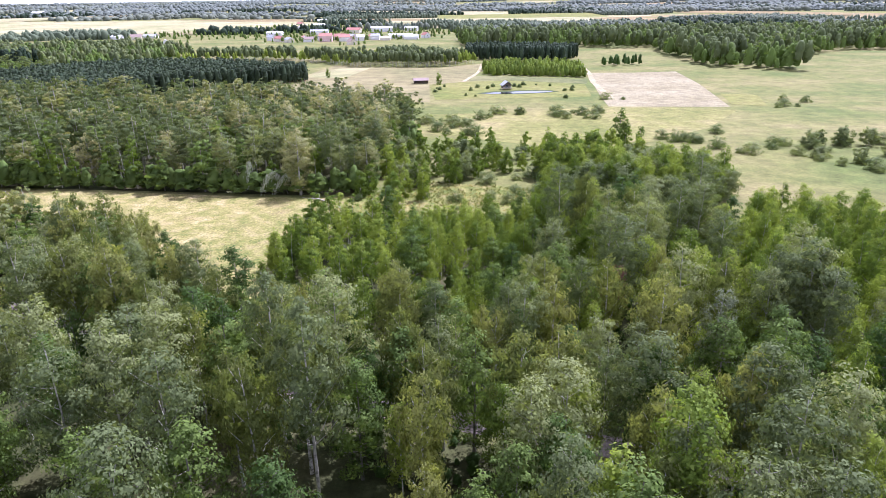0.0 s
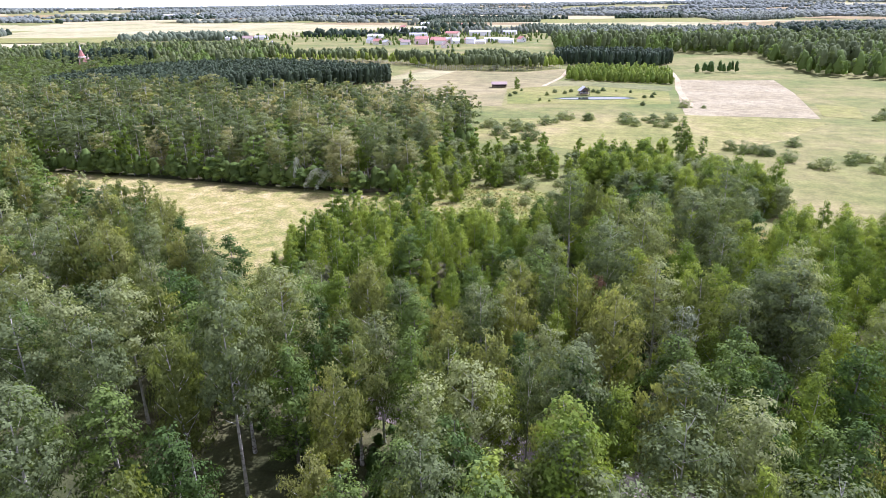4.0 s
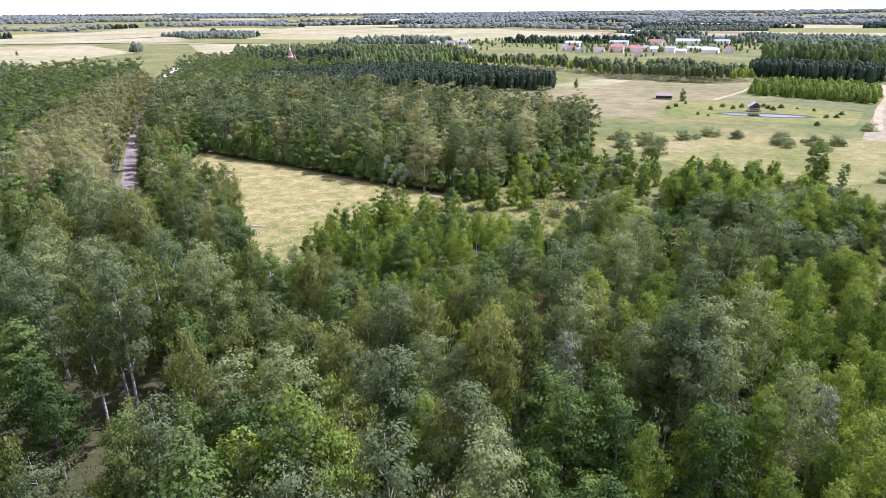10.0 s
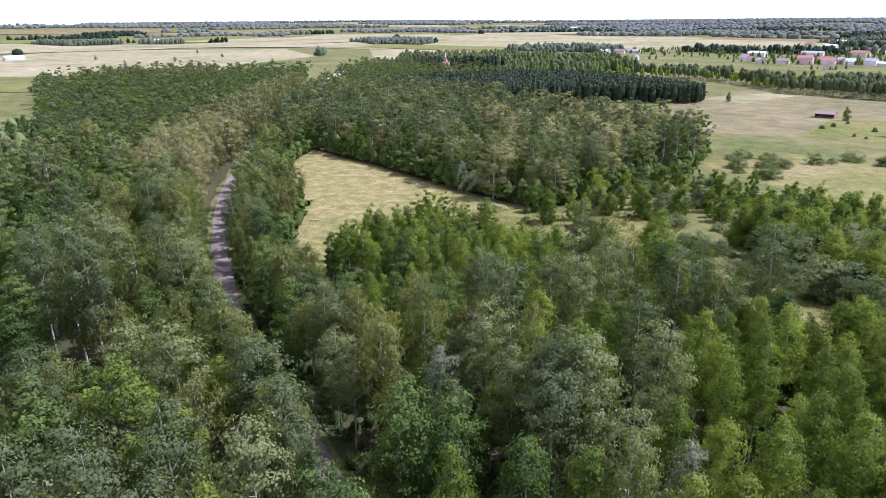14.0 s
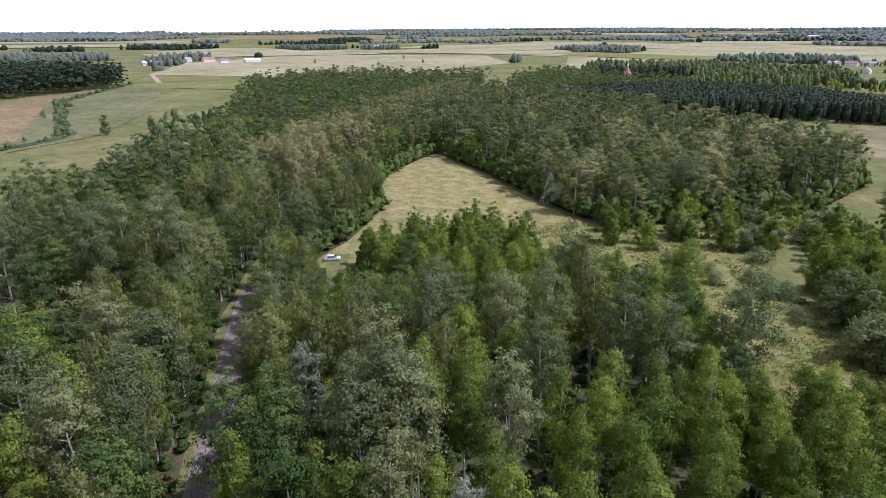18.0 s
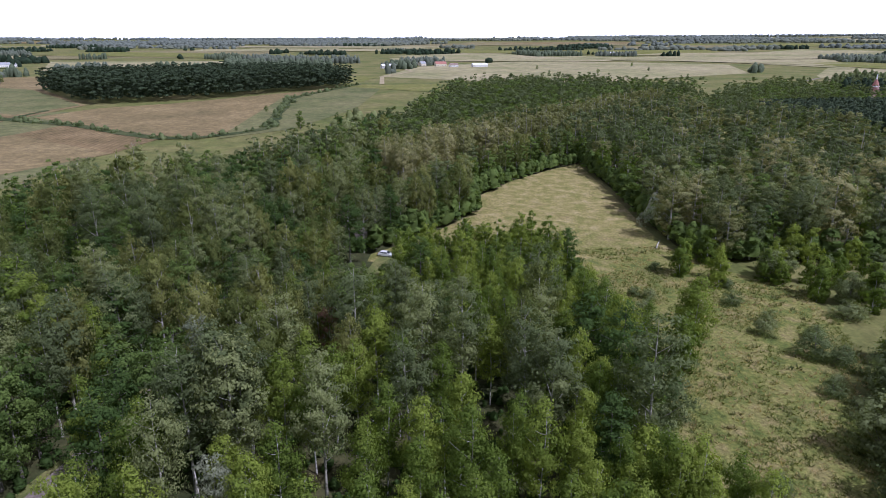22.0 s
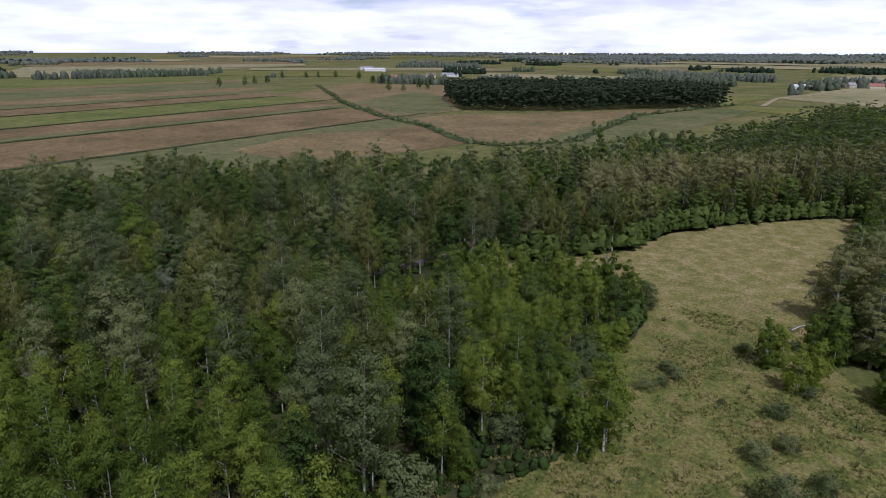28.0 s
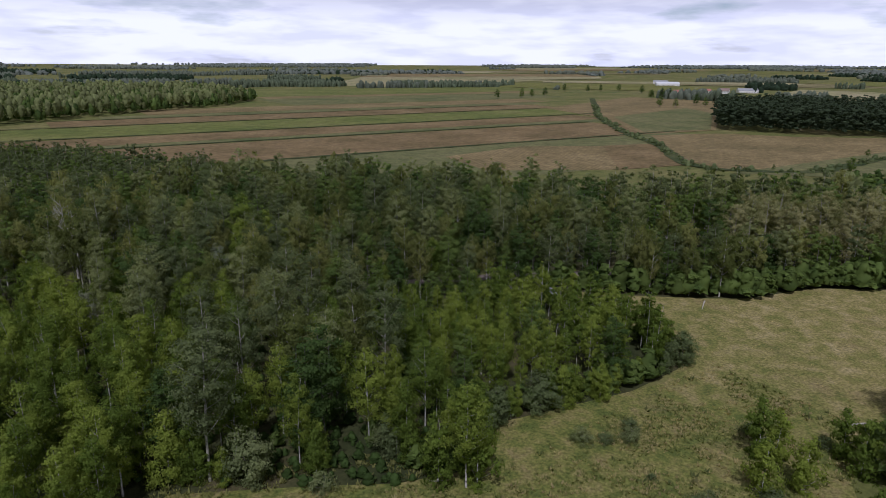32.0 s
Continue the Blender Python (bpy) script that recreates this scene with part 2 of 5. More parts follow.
# ---- plan (metres) ----
ROAD = [(120, 42), (75, 56), (35, 66.5), (12.6, 74), (-18, 82), (-42, 92.5), (-89, 117), (-125, 139), (-190, 190), (-300, 283), (-502, 468), (-671, 660), (-800, 800), (-1250, 1300)]
MEADOW = [(-164, 205), (-126, 200.5), (-91, 196.5), (-62, 192), (-40, 190), (-22, 194), (-6, 206), (14, 204), (24, 193), (40, 186), (55, 180), (66, 172), (76, 160),
          (68, 147), (63, 141), (46, 150), (34, 157), (24, 160), (12, 152), (-15, 157), (-25, 158.5), (-36, 155), (-40, 142), (-38, 124), (-34, 113),
          (-37, 105), (-43, 106), (-54, 119), (-79, 140), (-105, 146), (-130, 165), (-152, 187)]


def inside(poly, pts):
    """Which of the points (n x 2) lie in the polygon."""
    p = np.asarray(poly, float)
    x, y = pts[:, 0], pts[:, 1]
    res = np.zeros(len(pts), bool)
    for (x0, y0), (x1, y1) in zip(p, np.roll(p, -1, 0)):
        if y0 == y1:
            continue
        cross = ((y0 > y) != (y1 > y)) & (x < (x1 - x0) * (y - y0) / (y1 - y0) + x0)
        res ^= cross
    return res


def off_line(line, pts):
    """Distance of the points from a polyline."""
    best = np.full(len(pts), 1e9)
    for a, b in zip(line[:-1], line[1:]):
        a, b = np.array(a, float), np.array(b, float)
        d = b - a
        u = np.clip(((pts - a) @ d) / (d @ d), 0, 1)
        best = np.minimum(best, np.hypot(*(pts - a - u[:, None] * d).T))
    return best


def scatter(rng, poly, step, jitter=0.42):
    """Points over a polygon, about one per step squared."""
    p = np.asarray(poly, float)
    (x0, y0), (x1, y1) = p.min(0), p.max(0)
    gx, gy = np.meshgrid(np.arange(x0, x1, step), np.arange(y0, y1, step))
    pts = np.stack([gx.ravel(), gy.ravel()], 1)
    pts[:, 0] += (np.round((pts[:, 1] - y0) / step) % 2) * step / 2
    pts += rng.uniform(-jitter, jitter, pts.shape) * step
    return pts[inside(p, pts)]


# ---- mesh helpers ----
def mesh_from(name, verts, faces, mats, index=None, smooth=False):
    """A mesh from arrays; faces is one array (n x k) or several of them."""
    me = bpy.data.meshes.new(name)
    verts = np.asarray(verts, np.float32)
    groups = faces if isinstance(faces, list) else [faces]
    loops = np.concatenate([g.ravel() for g in groups]).astype(np.int32)
    sizes = np.concatenate([np.full(len(g), g.shape[1], np.int32) for g in groups])
    starts = np.concatenate([[0], np.cumsum(sizes)[:-1]]).astype(np.int32)
    me.vertices.add(len(verts))
    me.vertices.foreach_set("co", verts.ravel())
    me.loops.add(len(loops))
    me.loops.foreach_set("vertex_index", loops)
    me.polygons.add(len(sizes))
    me.polygons.foreach_set("loop_start", starts)
    me.polygons.foreach_set("loop_total", sizes)
    for mat in mats:
        me.materials.append(mat)
    if index is not None:
        me.polygons.foreach_set("material_index", np.asarray(index, np.int32))
    if smooth:
        me.polygons.foreach_set("use_smooth", np.ones(len(sizes), bool))
    me.update(calc_edges=True)
    me.validate()
    return me


def tube(path, radii, sides=6):
    """A tapered tube along a path: vertices and quads."""
    path = np.asarray(path, float)
    n = len(path)
    d = np.gradient(path, axis=0)
    d /= np.linalg.norm(d, axis=1)[:, None] + 1e-9
    ref = np.where(np.abs(d[:, 2:3]) > 0.9, [[1.0, 0, 0]], [[0, 0, 1.0]])
    u = np.cross(d, ref)
    u /= np.linalg.norm(u, axis=1)[:, None] + 1e-9
    w = np.cross(d, u)
    a = np.linspace(0, 2 * np.pi, sides, endpoint=False)
    r = np.asarray(radii, float)[:, None, None]
    v = path[:, None] + r * (np.cos(a)[None, :, None] * u[:, None] + np.sin(a)[None, :, None] * w[:, None])
    i, j = np.meshgrid(np.arange(n - 1), np.arange(sides), indexing="ij")
    k = (j + 1) % sides
    f = np.stack([i * sides + j, i * sides + k, (i + 1) * sides + k, (i + 1) * sides + j], -1).reshape(-1, 4)
    return v.reshape(-1, 3), f


def join(pieces):
    """Several (vertices, faces) as one."""
    vs, fs, n = [], [], 0
    for v, f in pieces:
        vs.append(v)
        fs.append(f + n)
        n += len(v)
    return np.concatenate(vs), np.concatenate(fs)


PROFILE = {"cone": (0.10, 0.42, 0.80), "tall": (0.12, 0.45, 0.52), "tier": (0.10, 0.25, 0.66), "egg": (0.06, 0.5, 0.5), "dome": (0.5, 0.06, 0.5), "fir": (0.02, 0.12, 0.85)}


def crown_profile(kind, u):
    """Radius of the crown (0 to 1) at the share u of its height."""
    a, b, c = PROFILE[kind]
    top = min(max((1.03 * b - a * c) / (b + c), 0.0), 1.0)
    u = np.clip(u, 0, 1)
    return (u + a) ** b * (1.03 - u) ** c / ((top + a) ** b * (1.03 - top) ** c)


def tree_limbs(g, k, count):
    """Roots and tips of the limbs: tips lie on the crown's outline, unevenly, roots lower on the stem."""
    u = ((np.arange(count) + g.uniform(0.05, 0.95, count)) / count) ** 0.9
    length = crown_profile(k["kind"], u) * k["r"] * g.uniform(0.72, 1.06, count)
    a = np.arange(count) * 2.39996 + g.normal(scale=0.4, size=count)
    z = k["low"] + u * (k["h"] - k["low"]) * 0.95
    z0 = np.maximum(z - length * k["steep"] * g.uniform(0.7, 1.3, count), k["low"] * 0.8)
    tip = np.column_stack([np.cos(a) * length, np.sin(a) * length, z])
    root = np.column_stack([np.zeros(count), np.zeros(count), z0])
    tip[-1], root[-1] = (0.1, 0.0, k["h"] * 0.985), (0, 0, k["h"] * 0.8)
    return root, tip


def crown_core(g, k, rows_n, cols, inner):
    """The dense inside of a distant crown: a rough closed hull."""
    h, low = k["h"] * 0.95, k["low"]
    u = np.linspace(0.0, 0.93, rows_n)
    a = np.linspace(0, 2 * np.pi, cols, endpoint=False) + g.uniform(0, 1, rows_n)[:, None]
    rad = crown_profile(k["kind"], u)[:, None] * k["r"] * inner * g.uniform(0.55, 1.1, (rows_n, cols))
    z = low + u[:, None] * (h - low) + g.uniform(-0.09, 0.09, (rows_n, cols)) * (h - low)
    v = np.concatenate([np.stack([np.cos(a) * rad, np.sin(a) * rad, z], -1).reshape(-1, 3), [[0, 0, h]]])
    i, j = np.meshgrid(np.arange(rows_n - 1), np.arange(cols), indexing="ij")
    m = (j + 1) % cols
    f = np.concatenate([np.stack([i * cols + j, i * cols + m, (i + 1) * cols + m], -1).reshape(-1, 3), np.stack([i * cols + j, (i + 1) * cols + m, (i + 1) * cols + j], -1).reshape(-1, 3)])
    j = np.arange(cols)
    top = np.stack([(rows_n - 1) * cols + j, (rows_n - 1) * cols + (j + 1) % cols, np.full(cols, rows_n * cols)], 1)
    return v, np.concatenate([f, top])


def crown_leaves(g, k, root, tip, leaves, leaf, spread):
    """Twigs full of leaves round the limbs, thicker towards the tips; each leaf spray is a small pointed blade."""
    h, low, r, droop, flat = k["h"], k["low"], k["r"], k["droop"], k.get("flat", 0.8)
    way = tip - root
    length = np.linalg.norm(way, axis=1)
    share = (length + 0.35 * r) ** 1.5 * g.uniform(0.6, 1.4, len(root))
    n = max(12, leaves // 26)
    pick = g.choice(len(root), n, p=share / share.sum())
    u = 0.12 + 0.92 * g.uniform(0, 1, n) ** 0.48
    width = r * spread * np.sqrt(np.clip(3.4 * u * (1.12 - u), 0.12, 1))
    twig = root[pick] + way[pick] * u[:, None] + np.clip(g.normal(size=(n, 3)), -1.6, 1.6) * width[:, None] * [1, 1, flat]
    twig[:, 2] -= droop * g.random(n) * width * 1.6
    tilt = g.normal(scale=0.24, size=(n, 3))
    size = (0.12 + 0.058 * r) * g.uniform(0.6, 1.5, n) * (1.0 if leaves > 500 else 1.5)
    on = g.choice(n, leaves, p=size ** 2 / (size ** 2).sum())
    d = np.clip(g.normal(size=(leaves, 3)), -1.7, 1.7)
    pos = twig[on] + d * size[on][:, None] * [1, 1, 0.75 * flat]
    pos[:, 2] -= droop * g.random(leaves) ** 1.5 * size[on] * 2.6
    pos[:, 2] = np.maximum(pos[:, 2], 0.05)
    out = (pos - [0, 0, low + (h - low) * 0.42]) / [r * r, r * r, ((h - low) * 0.55) ** 2]
    out /= np.linalg.norm(out, axis=1)[:, None] + 1e-3
    nrm = g.normal(scale=0.22, size=d.shape) + 1.0 * out + 0.35 * d + tilt[on] + [0, 0, 0.2]
    nrm /= np.linalg.norm(nrm, axis=1)[:, None]
    t1 = np.cross(nrm, g.normal(size=d.shape))
    t1 /= np.linalg.norm(t1, axis=1)[:, None]
    t1[:, 2] -= droop * 0.8
    t2 = np.cross(nrm, t1)
    s = leaf * g.uniform(0.55, 1.35, leaves)[:, None]
    a, b = t1 * s, t2 * s * 0.75
    v = np.stack([pos - a * 0.7 - b, pos - a * 0.5 + b, pos + a * 1.15], 1).reshape(-1, 3)
    return v, np.arange(leaves * 3).reshape(-1, 3)


def trunk_tubes(g, k, root, tip, limbs, sides=6):
    h, radius, n = k["h"], k["trunk"], 7
    zz = np.linspace(-0.4, h * 0.93, n)
    bend = np.cumsum(g.normal(scale=0.1, size=(n, 2)), 0) * np.linspace(0, 1, n)[:, None]
    path = np.column_stack([bend, zz])
    rr = radius * np.linspace(1, 0.12, n) ** 0.9
    rr[0] *= 1.35
    pieces = [tube(path, rr, sides)]
    for i in np.linspace(0, len(root) - 2, limbs).astype(int):
        z0 = root[i, 2]
        a = np.array([np.interp(z0, zz, path[:, 0]), np.interp(z0, zz, path[:, 1]), z0])
        b = a + (tip[i] - a) * 0.9
        rb = radius * 0.36 * (1 - 0.6 * (z0 / h))
        pieces.append(tube([a, (a + b) / 2 + [0, 0, -0.05 * k["r"]], b], [rb, rb * 0.65, rb * 0.2], 4))
    return join(pieces)


# height, crown radius, foot of the crown, form, number of limbs, their steepness, flatness of the sprays, droop, trunk radius
KINDS = {
    "young_birch": dict(h=14.5, r=2.45, low=5.0, kind="cone", limbs=46, steep=0.9, droop=0.4, trunk=0.11, leaf=0.125, spread=0.135),
    "alder": dict(h=17.0, r=4.0, low=3.0, kind="tier", limbs=60, steep=0.35, flat=0.6, droop=0.15, trunk=0.20, leaf=0.185, spread=0.125),
    "aspen": dict(h=20.0, r=3.5, low=7.5, kind="tall", limbs=58, steep=1.1, droop=0.05, trunk=0.19, leaf=0.165, spread=0.125),
    "tall_aspen": dict(h=20.0, r=3.4, low=8.5, kind="tall", limbs=34, steep=0.9, droop=0.0, trunk=0.2, leaf=0.18, spread=0.15),
    "old_birch": dict(h=19.0, r=3.3, low=7.0, kind="egg", limbs=34, steep=1.0, droop=1.0, trunk=0.20, leaf=0.15, spread=0.15),
    "poplar": dict(h=21.0, r=4.6, low=2.5, kind="egg", limbs=48, steep=0.8, droop=0.1, trunk=0.30, leaf=0.22, spread=0.15),
    "pine": dict(h=15.0, r=2.5, low=1.2, kind="tall", limbs=26, steep=0.1, flat=0.6, droop=0.0, trunk=0.18, leaf=0.24, spread=0.2),
    "birch_scrub": dict(h=8.0, r=2.0, low=0.3, kind="cone", limbs=28, steep=0.9, droop=0.4, trunk=0.07, leaf=0.13, spread=0.19),
    "sallow_scrub": dict(h=6.0, r=2.6, low=0.1, kind="egg", limbs=34, steep=0.8, droop=0.0, trunk=0.09, leaf=0.15, spread=0.18),
    "lone_poplar": dict(h=17.0, r=3.2, low=0.8, kind="tall", limbs=44, steep=1.0, droop=0.1, trunk=0.25, leaf=0.18, spread=0.16),
    "willow": dict(h=3.4, r=2.4, low=0.0, kind="dome", limbs=44, steep=0.6, droop=0.0, trunk=0.07, leaf=0.13, spread=0.16),
}
LABELS = {
    "young_birch": ("slender young birch with light green crown and white stem", "birch tree"),
    "alder": ("broad dark green alder with a dense layered crown", "alder tree"),
    "aspen": ("tall aspen with grey-green leaves and pale trunk", "aspen tree"),
    "tall_aspen": ("tall aspen with bare white trunk and high crown", "aspen tree"),
    "old_birch": ("tall old birch with drooping olive twigs and white trunk", "birch tree"),
    "poplar": ("large pale poplar with thin yellowish olive foliage", "poplar tree"),
    "birch_scrub": ("bushy young birch with light green leaves down to the grass", "birch tree"),
    "sallow_scrub": ("dense rounded sallow with dull green leaves down to the grass", "shrub"),
    "lone_poplar": ("solitary tall poplar with a dense green oval crown", "poplar tree"),
    "pine": ("dark green pine with reddish trunk and flat crown", "pine tree"),
    "willow": ("low rounded grey-green willow bush in the grass", "bush"),
}


# ---- ground ----
def rise(x, y):
    """Height of the land: flat near by, low hills towards the horizon."""
    x, y = np.asarray(x, float), np.asarray(y, float)
    d = np.hypot(x - 30, y - 100)
    u = np.clip((d - 1700) / 3200, 0, 1)
    ang = np.arctan2(y - 100, x - 30)
    top = np.interp(ang % (2 * np.pi), (0.5, 1.57, 2.1, 2.57, 3.21, 3.89, 5.5), (73, 73, 70, 60, 38, 27, 27)) + 3 * np.sin(ang * 5 + 1) + 2 * np.sin(ang * 11)
    return top * u * u * (3 - 2 * u) * 0.93


GRASS = ground_material("rough_grass", (0.11, 0.138, 0.038), (0.165, 0.168, 0.056), (0.235, 0.205, 0.09), 0.016, 0.9)
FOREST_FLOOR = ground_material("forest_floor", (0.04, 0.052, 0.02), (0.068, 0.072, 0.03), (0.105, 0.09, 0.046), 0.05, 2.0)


def blend_meadow():
    """Dry mown hay that passes unevenly into rough green grass towards the east."""
    m, t, p, out = material("meadow_grass")
    geo = t.nodes.new("ShaderNodeNewGeometry")
    pos = geo.outputs["Position"]
    xyz = t.nodes.new("ShaderNodeSeparateXYZ")
    t.links.new(pos, xyz.inputs["Vector"])
    east = t.nodes.new("ShaderNodeMapRange")
    east.clamp = False
    east.inputs["From Min"].default_value, east.inputs["From Max"].default_value = -78.0, -14.0
    t.links.new(xyz.outputs["X"], east.inputs["Value"])
    big = noise_node(t, 0.045, 5.0, 0.62, pos)
    mid = noise_node(t, 0.22, 5.0, 0.65, pos)
    fine = noise_node(t, 1.7, 6.0, 0.72, pos)
    shift = t.nodes.new("ShaderNodeMath")
    shift.operation = "MULTIPLY_ADD"
    shift.inputs[1].default_value = 2.2
    t.links.new(big.outputs["Fac"], shift.inputs[0])
    t.links.new(east.outputs["Result"], shift.inputs[2])
    sub = t.nodes.new("ShaderNodeMath")
    sub.operation = "SUBTRACT"
    sub.inputs[1].default_value = 1.1
    t.links.new(shift.outputs[0], sub.inputs[0])
    f = ramp_node(t, sub.outputs[0], (0.15, (0, 0, 0)), (0.85, (1, 1, 1)))
    dry = ramp_node(t, mid.outputs["Fac"], (0.33, (0.18, 0.19, 0.06)), (0.46, (0.25, 0.228, 0.085)), (0.54, (0.305, 0.262, 0.115)), (0.67, (0.40, 0.335, 0.185)))
    green = ramp_node(t, mid.outputs["Fac"], (0.36, (0.11, 0.14, 0.038)), (0.46, (0.165, 0.18, 0.05)), (0.55, (0.225, 0.215, 0.075)), (0.66, (0.255, 0.215, 0.10)))
    c = mix_node(t, f.outputs["Color"], dry.outputs["Color"], green.outputs["Color"])
    n4 = noise_node(t, 0.075, 6.0, 0.65, pos)
    bare = ramp_node(t, n4.outputs["Fac"], (0.57, (0, 0, 0)), (0.72, (0.6, 0.6, 0.6)))
    c = mix_node(t, bare.outputs["Color"], c, (0.26, 0.195, 0.11))
    r2 = ramp_node(t, fine.outputs["Fac"], (0.38, (0.5, 0.53, 0.45)), (0.62, (1.4, 1.36, 1.22)))
    c = mix_node(t, 0.8, c, r2.outputs["Color"], "MULTIPLY")
    t.links.new(c, p.inputs["Base Color"])
    p.inputs["Roughness"].default_value = 0.95
    p.inputs["Specular IOR Level"].default_value = 0.12
    bump(t, p, fine.outputs["Fac"], 0.8, 0.3)
    return m


MEADOW_GRASS = blend_meadow()
STRAW = ground_material("pale_stubble", (0.235, 0.24, 0.11), (0.33, 0.30, 0.165), (0.40, 0.35, 0.22), 0.006, 0.5, rows=0.12)
PLOUGH = ground_material("dry_ploughed_soil", (0.22, 0.19, 0.11), (0.275, 0.24, 0.15), (0.32, 0.285, 0.185), 0.022, 0.8)
MOWN = ground_material("mown_hay", (0.18, 0.17, 0.08), (0.23, 0.20, 0.10), (0.27, 0.235, 0.13), 0.01, 0.7, rows=0.15, row_angle=1.2)
LAWN = ground_material("green_lawn", (0.14, 0.16, 0.04), (0.18, 0.185, 0.052), (0.23, 0.21, 0.075), 0.02, 0.8)
WET = ground_material("wet_meadow_grass", (0.15, 0.16, 0.045), (0.215, 0.205, 0.07), (0.29, 0.245, 0.115), 0.025, 0.8)
PINK = ground_material("reddish_hay", (0.155, 0.12, 0.056), (0.215, 0.155, 0.078), (0.27, 0.20, 0.104), 0.02, 0.5, rows=0.1, row_angle=1.57)
TAN = ground_material("tan_pasture", (0.18, 0.145, 0.07), (0.235, 0.18, 0.088), (0.29, 0.225, 0.115), 0.02, 0.5, rows=0.1, row_angle=0.3)
DULL = ground_material("dull_green_pasture", (0.11, 0.13, 0.05), (0.16, 0.165, 0.07), (0.20, 0.19, 0.09), 0.015, 0.5)
BRIGHT = ground_material("bright_green_crop", (0.12, 0.15, 0.04), (0.16, 0.18, 0.05), (0.21, 0.205, 0.075), 0.012, 0.5, rows=0.1, row_angle=1.5)
DITCH = ground_material("dark_ditch_reeds", (0.04, 0.06, 0.022), (0.065, 0.085, 0.032), (0.10, 0.11, 0.046), 0.06, 0.9)
ROAD_MAT = ground_material("worn_asphalt", (0.19, 0.155, 0.145), (0.25, 0.205, 0.19), (0.31, 0.26, 0.24), 0.12, 3.0, 0.9)
VERGE = ground_material("verge_grass", (0.10, 0.13, 0.04), (0.15, 0.165, 0.055), (0.21, 0.19, 0.08), 0.08, 1.5)
PATH = ground_material("sandy_track", (0.32, 0.26, 0.16), (0.38, 0.32, 0.21), (0.44, 0.37, 0.25), 0.05, 1.0)
CONCRETE = paint("pale_concrete", (0.62, 0.60, 0.56), 0.85)


def ground_sheet():
    rings = np.concatenate([[0.1], np.linspace(40, 1600, 40), np.linspace(1700, 5300, 40)])
    n = 144
    a = np.linspace(0, 2 * np.pi, n, endpoint=False)
    x = 30 + rings[:, None] * np.cos(a)
    y = 100 + rings[:, None] * np.sin(a)
    v = np.stack([x, y, rise(x, y)], -1).reshape(-1, 3)
    i, j = np.meshgrid(np.arange(len(rings) - 1), np.arange(n), indexing="ij")
    k = (j + 1) % n
    f = np.stack([i * n + j, (i + 1) * n + j, (i + 1) * n + k, i * n + k], -1).reshape(-1, 4)
    ob = new("ground", mesh_from("ground", v, f, [GRASS], smooth=True))
    return tagged(ob, "wide flat grassland reaching the horizon", "ground", kind="structure")


ground_sheet()


def patch(name, poly, mat, lift, label, category="field"):
    """A flat piece of land laid just above the ground."""
    bm = bmesh.new()
    vs = [bm.verts.new((x, y, lift + float(rise(x, y)))) for x, y in poly]
    bm.faces.new(vs)
    bmesh.ops.triangulate(bm, faces=bm.faces[:])
    for f in bm.faces:
        if f.normal.z < 0:
            f.normal_flip()
    me = bpy.data.meshes.new(name)
    bm.to_mesh(me)
    bm.free()
    me.materials.append(mat)
    return tagged(new(name, me), label, category, kind="structure")


def ribbon(name, line, width, mat, lift, label, category, wobble=0.0, seed=1):
    """A strip of land along a line."""
    rng = np.random.default_rng(seed)
    p = [np.array(line[0], float)]
    for a, b in zip(line[:-1], line[1:]):
        a, b = np.array(a, float), np.array(b, float)
        n = max(2, int(np.hypot(*(b - a)) / 8))
        p += [a + (b - a) * i / n for i in range(1, n + 1)]
    p = np.array(p)
    for _ in range(3):
        p[1:-1] = (p[:-2] + 2 * p[1:-1] + p[2:]) / 4
    d = np.gradient(p, axis=0)
    d /= np.linalg.norm(d, axis=1)[:, None]
    s = np.stack([-d[:, 1], d[:, 0]], 1)
    w = width / 2 + rng.uniform(-wobble, wobble, (2, len(p)))
    v = []
    for side, k in ((p + s * w[0][:, None], 0), (p - s * w[1][:, None], 1)):
        v.append(np.column_stack([side, rise(side[:, 0], side[:, 1]) + lift]))
    n = len(p)
    i = np.arange(n - 1)
    f = np.stack([i, i + n, i + n + 1, i + 1], 1)
    return tagged(new(name, mesh_from(name, np.concatenate(v), f, [mat])), label, category, kind="structure")


WOOD_FLOOR = [(-300, 126), (-215, 106), (-130, 64), (-112, 40), (-100, 15), (-80, -15), (-45, -48), (-20, -50), (9, -110), (40, -168), (77, -206), (180, -206), (180, 60), (125, 100), (112, 128),
              (98, 146), (82, 154), (68, 147), (63, 142), (46, 153), (24, 160), (-36, 156), (-40, 110), (-80, 139), (-131, 164), (-168, 208), (-205, 212), (-290, 300), (-480, 440), (-640, 300), (-560, 200)]
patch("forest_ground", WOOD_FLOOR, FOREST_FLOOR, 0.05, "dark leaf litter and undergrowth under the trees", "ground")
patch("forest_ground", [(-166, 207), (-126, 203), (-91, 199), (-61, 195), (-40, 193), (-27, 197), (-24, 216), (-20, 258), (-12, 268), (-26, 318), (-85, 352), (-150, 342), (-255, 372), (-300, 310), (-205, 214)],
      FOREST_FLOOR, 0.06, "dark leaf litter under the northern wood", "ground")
patch("meadow", MEADOW, MEADOW_GRASS, 0.10, "dry yellow-tan meadow with mown patches among the woods", "meadow")
ribbon("grass_lane", [(-44, 113), (-20, 103), (-10, 98)], 5.0, VERGE, 0.2, "grassy lane from the road to the meadow", "lane", 0.6, 9)
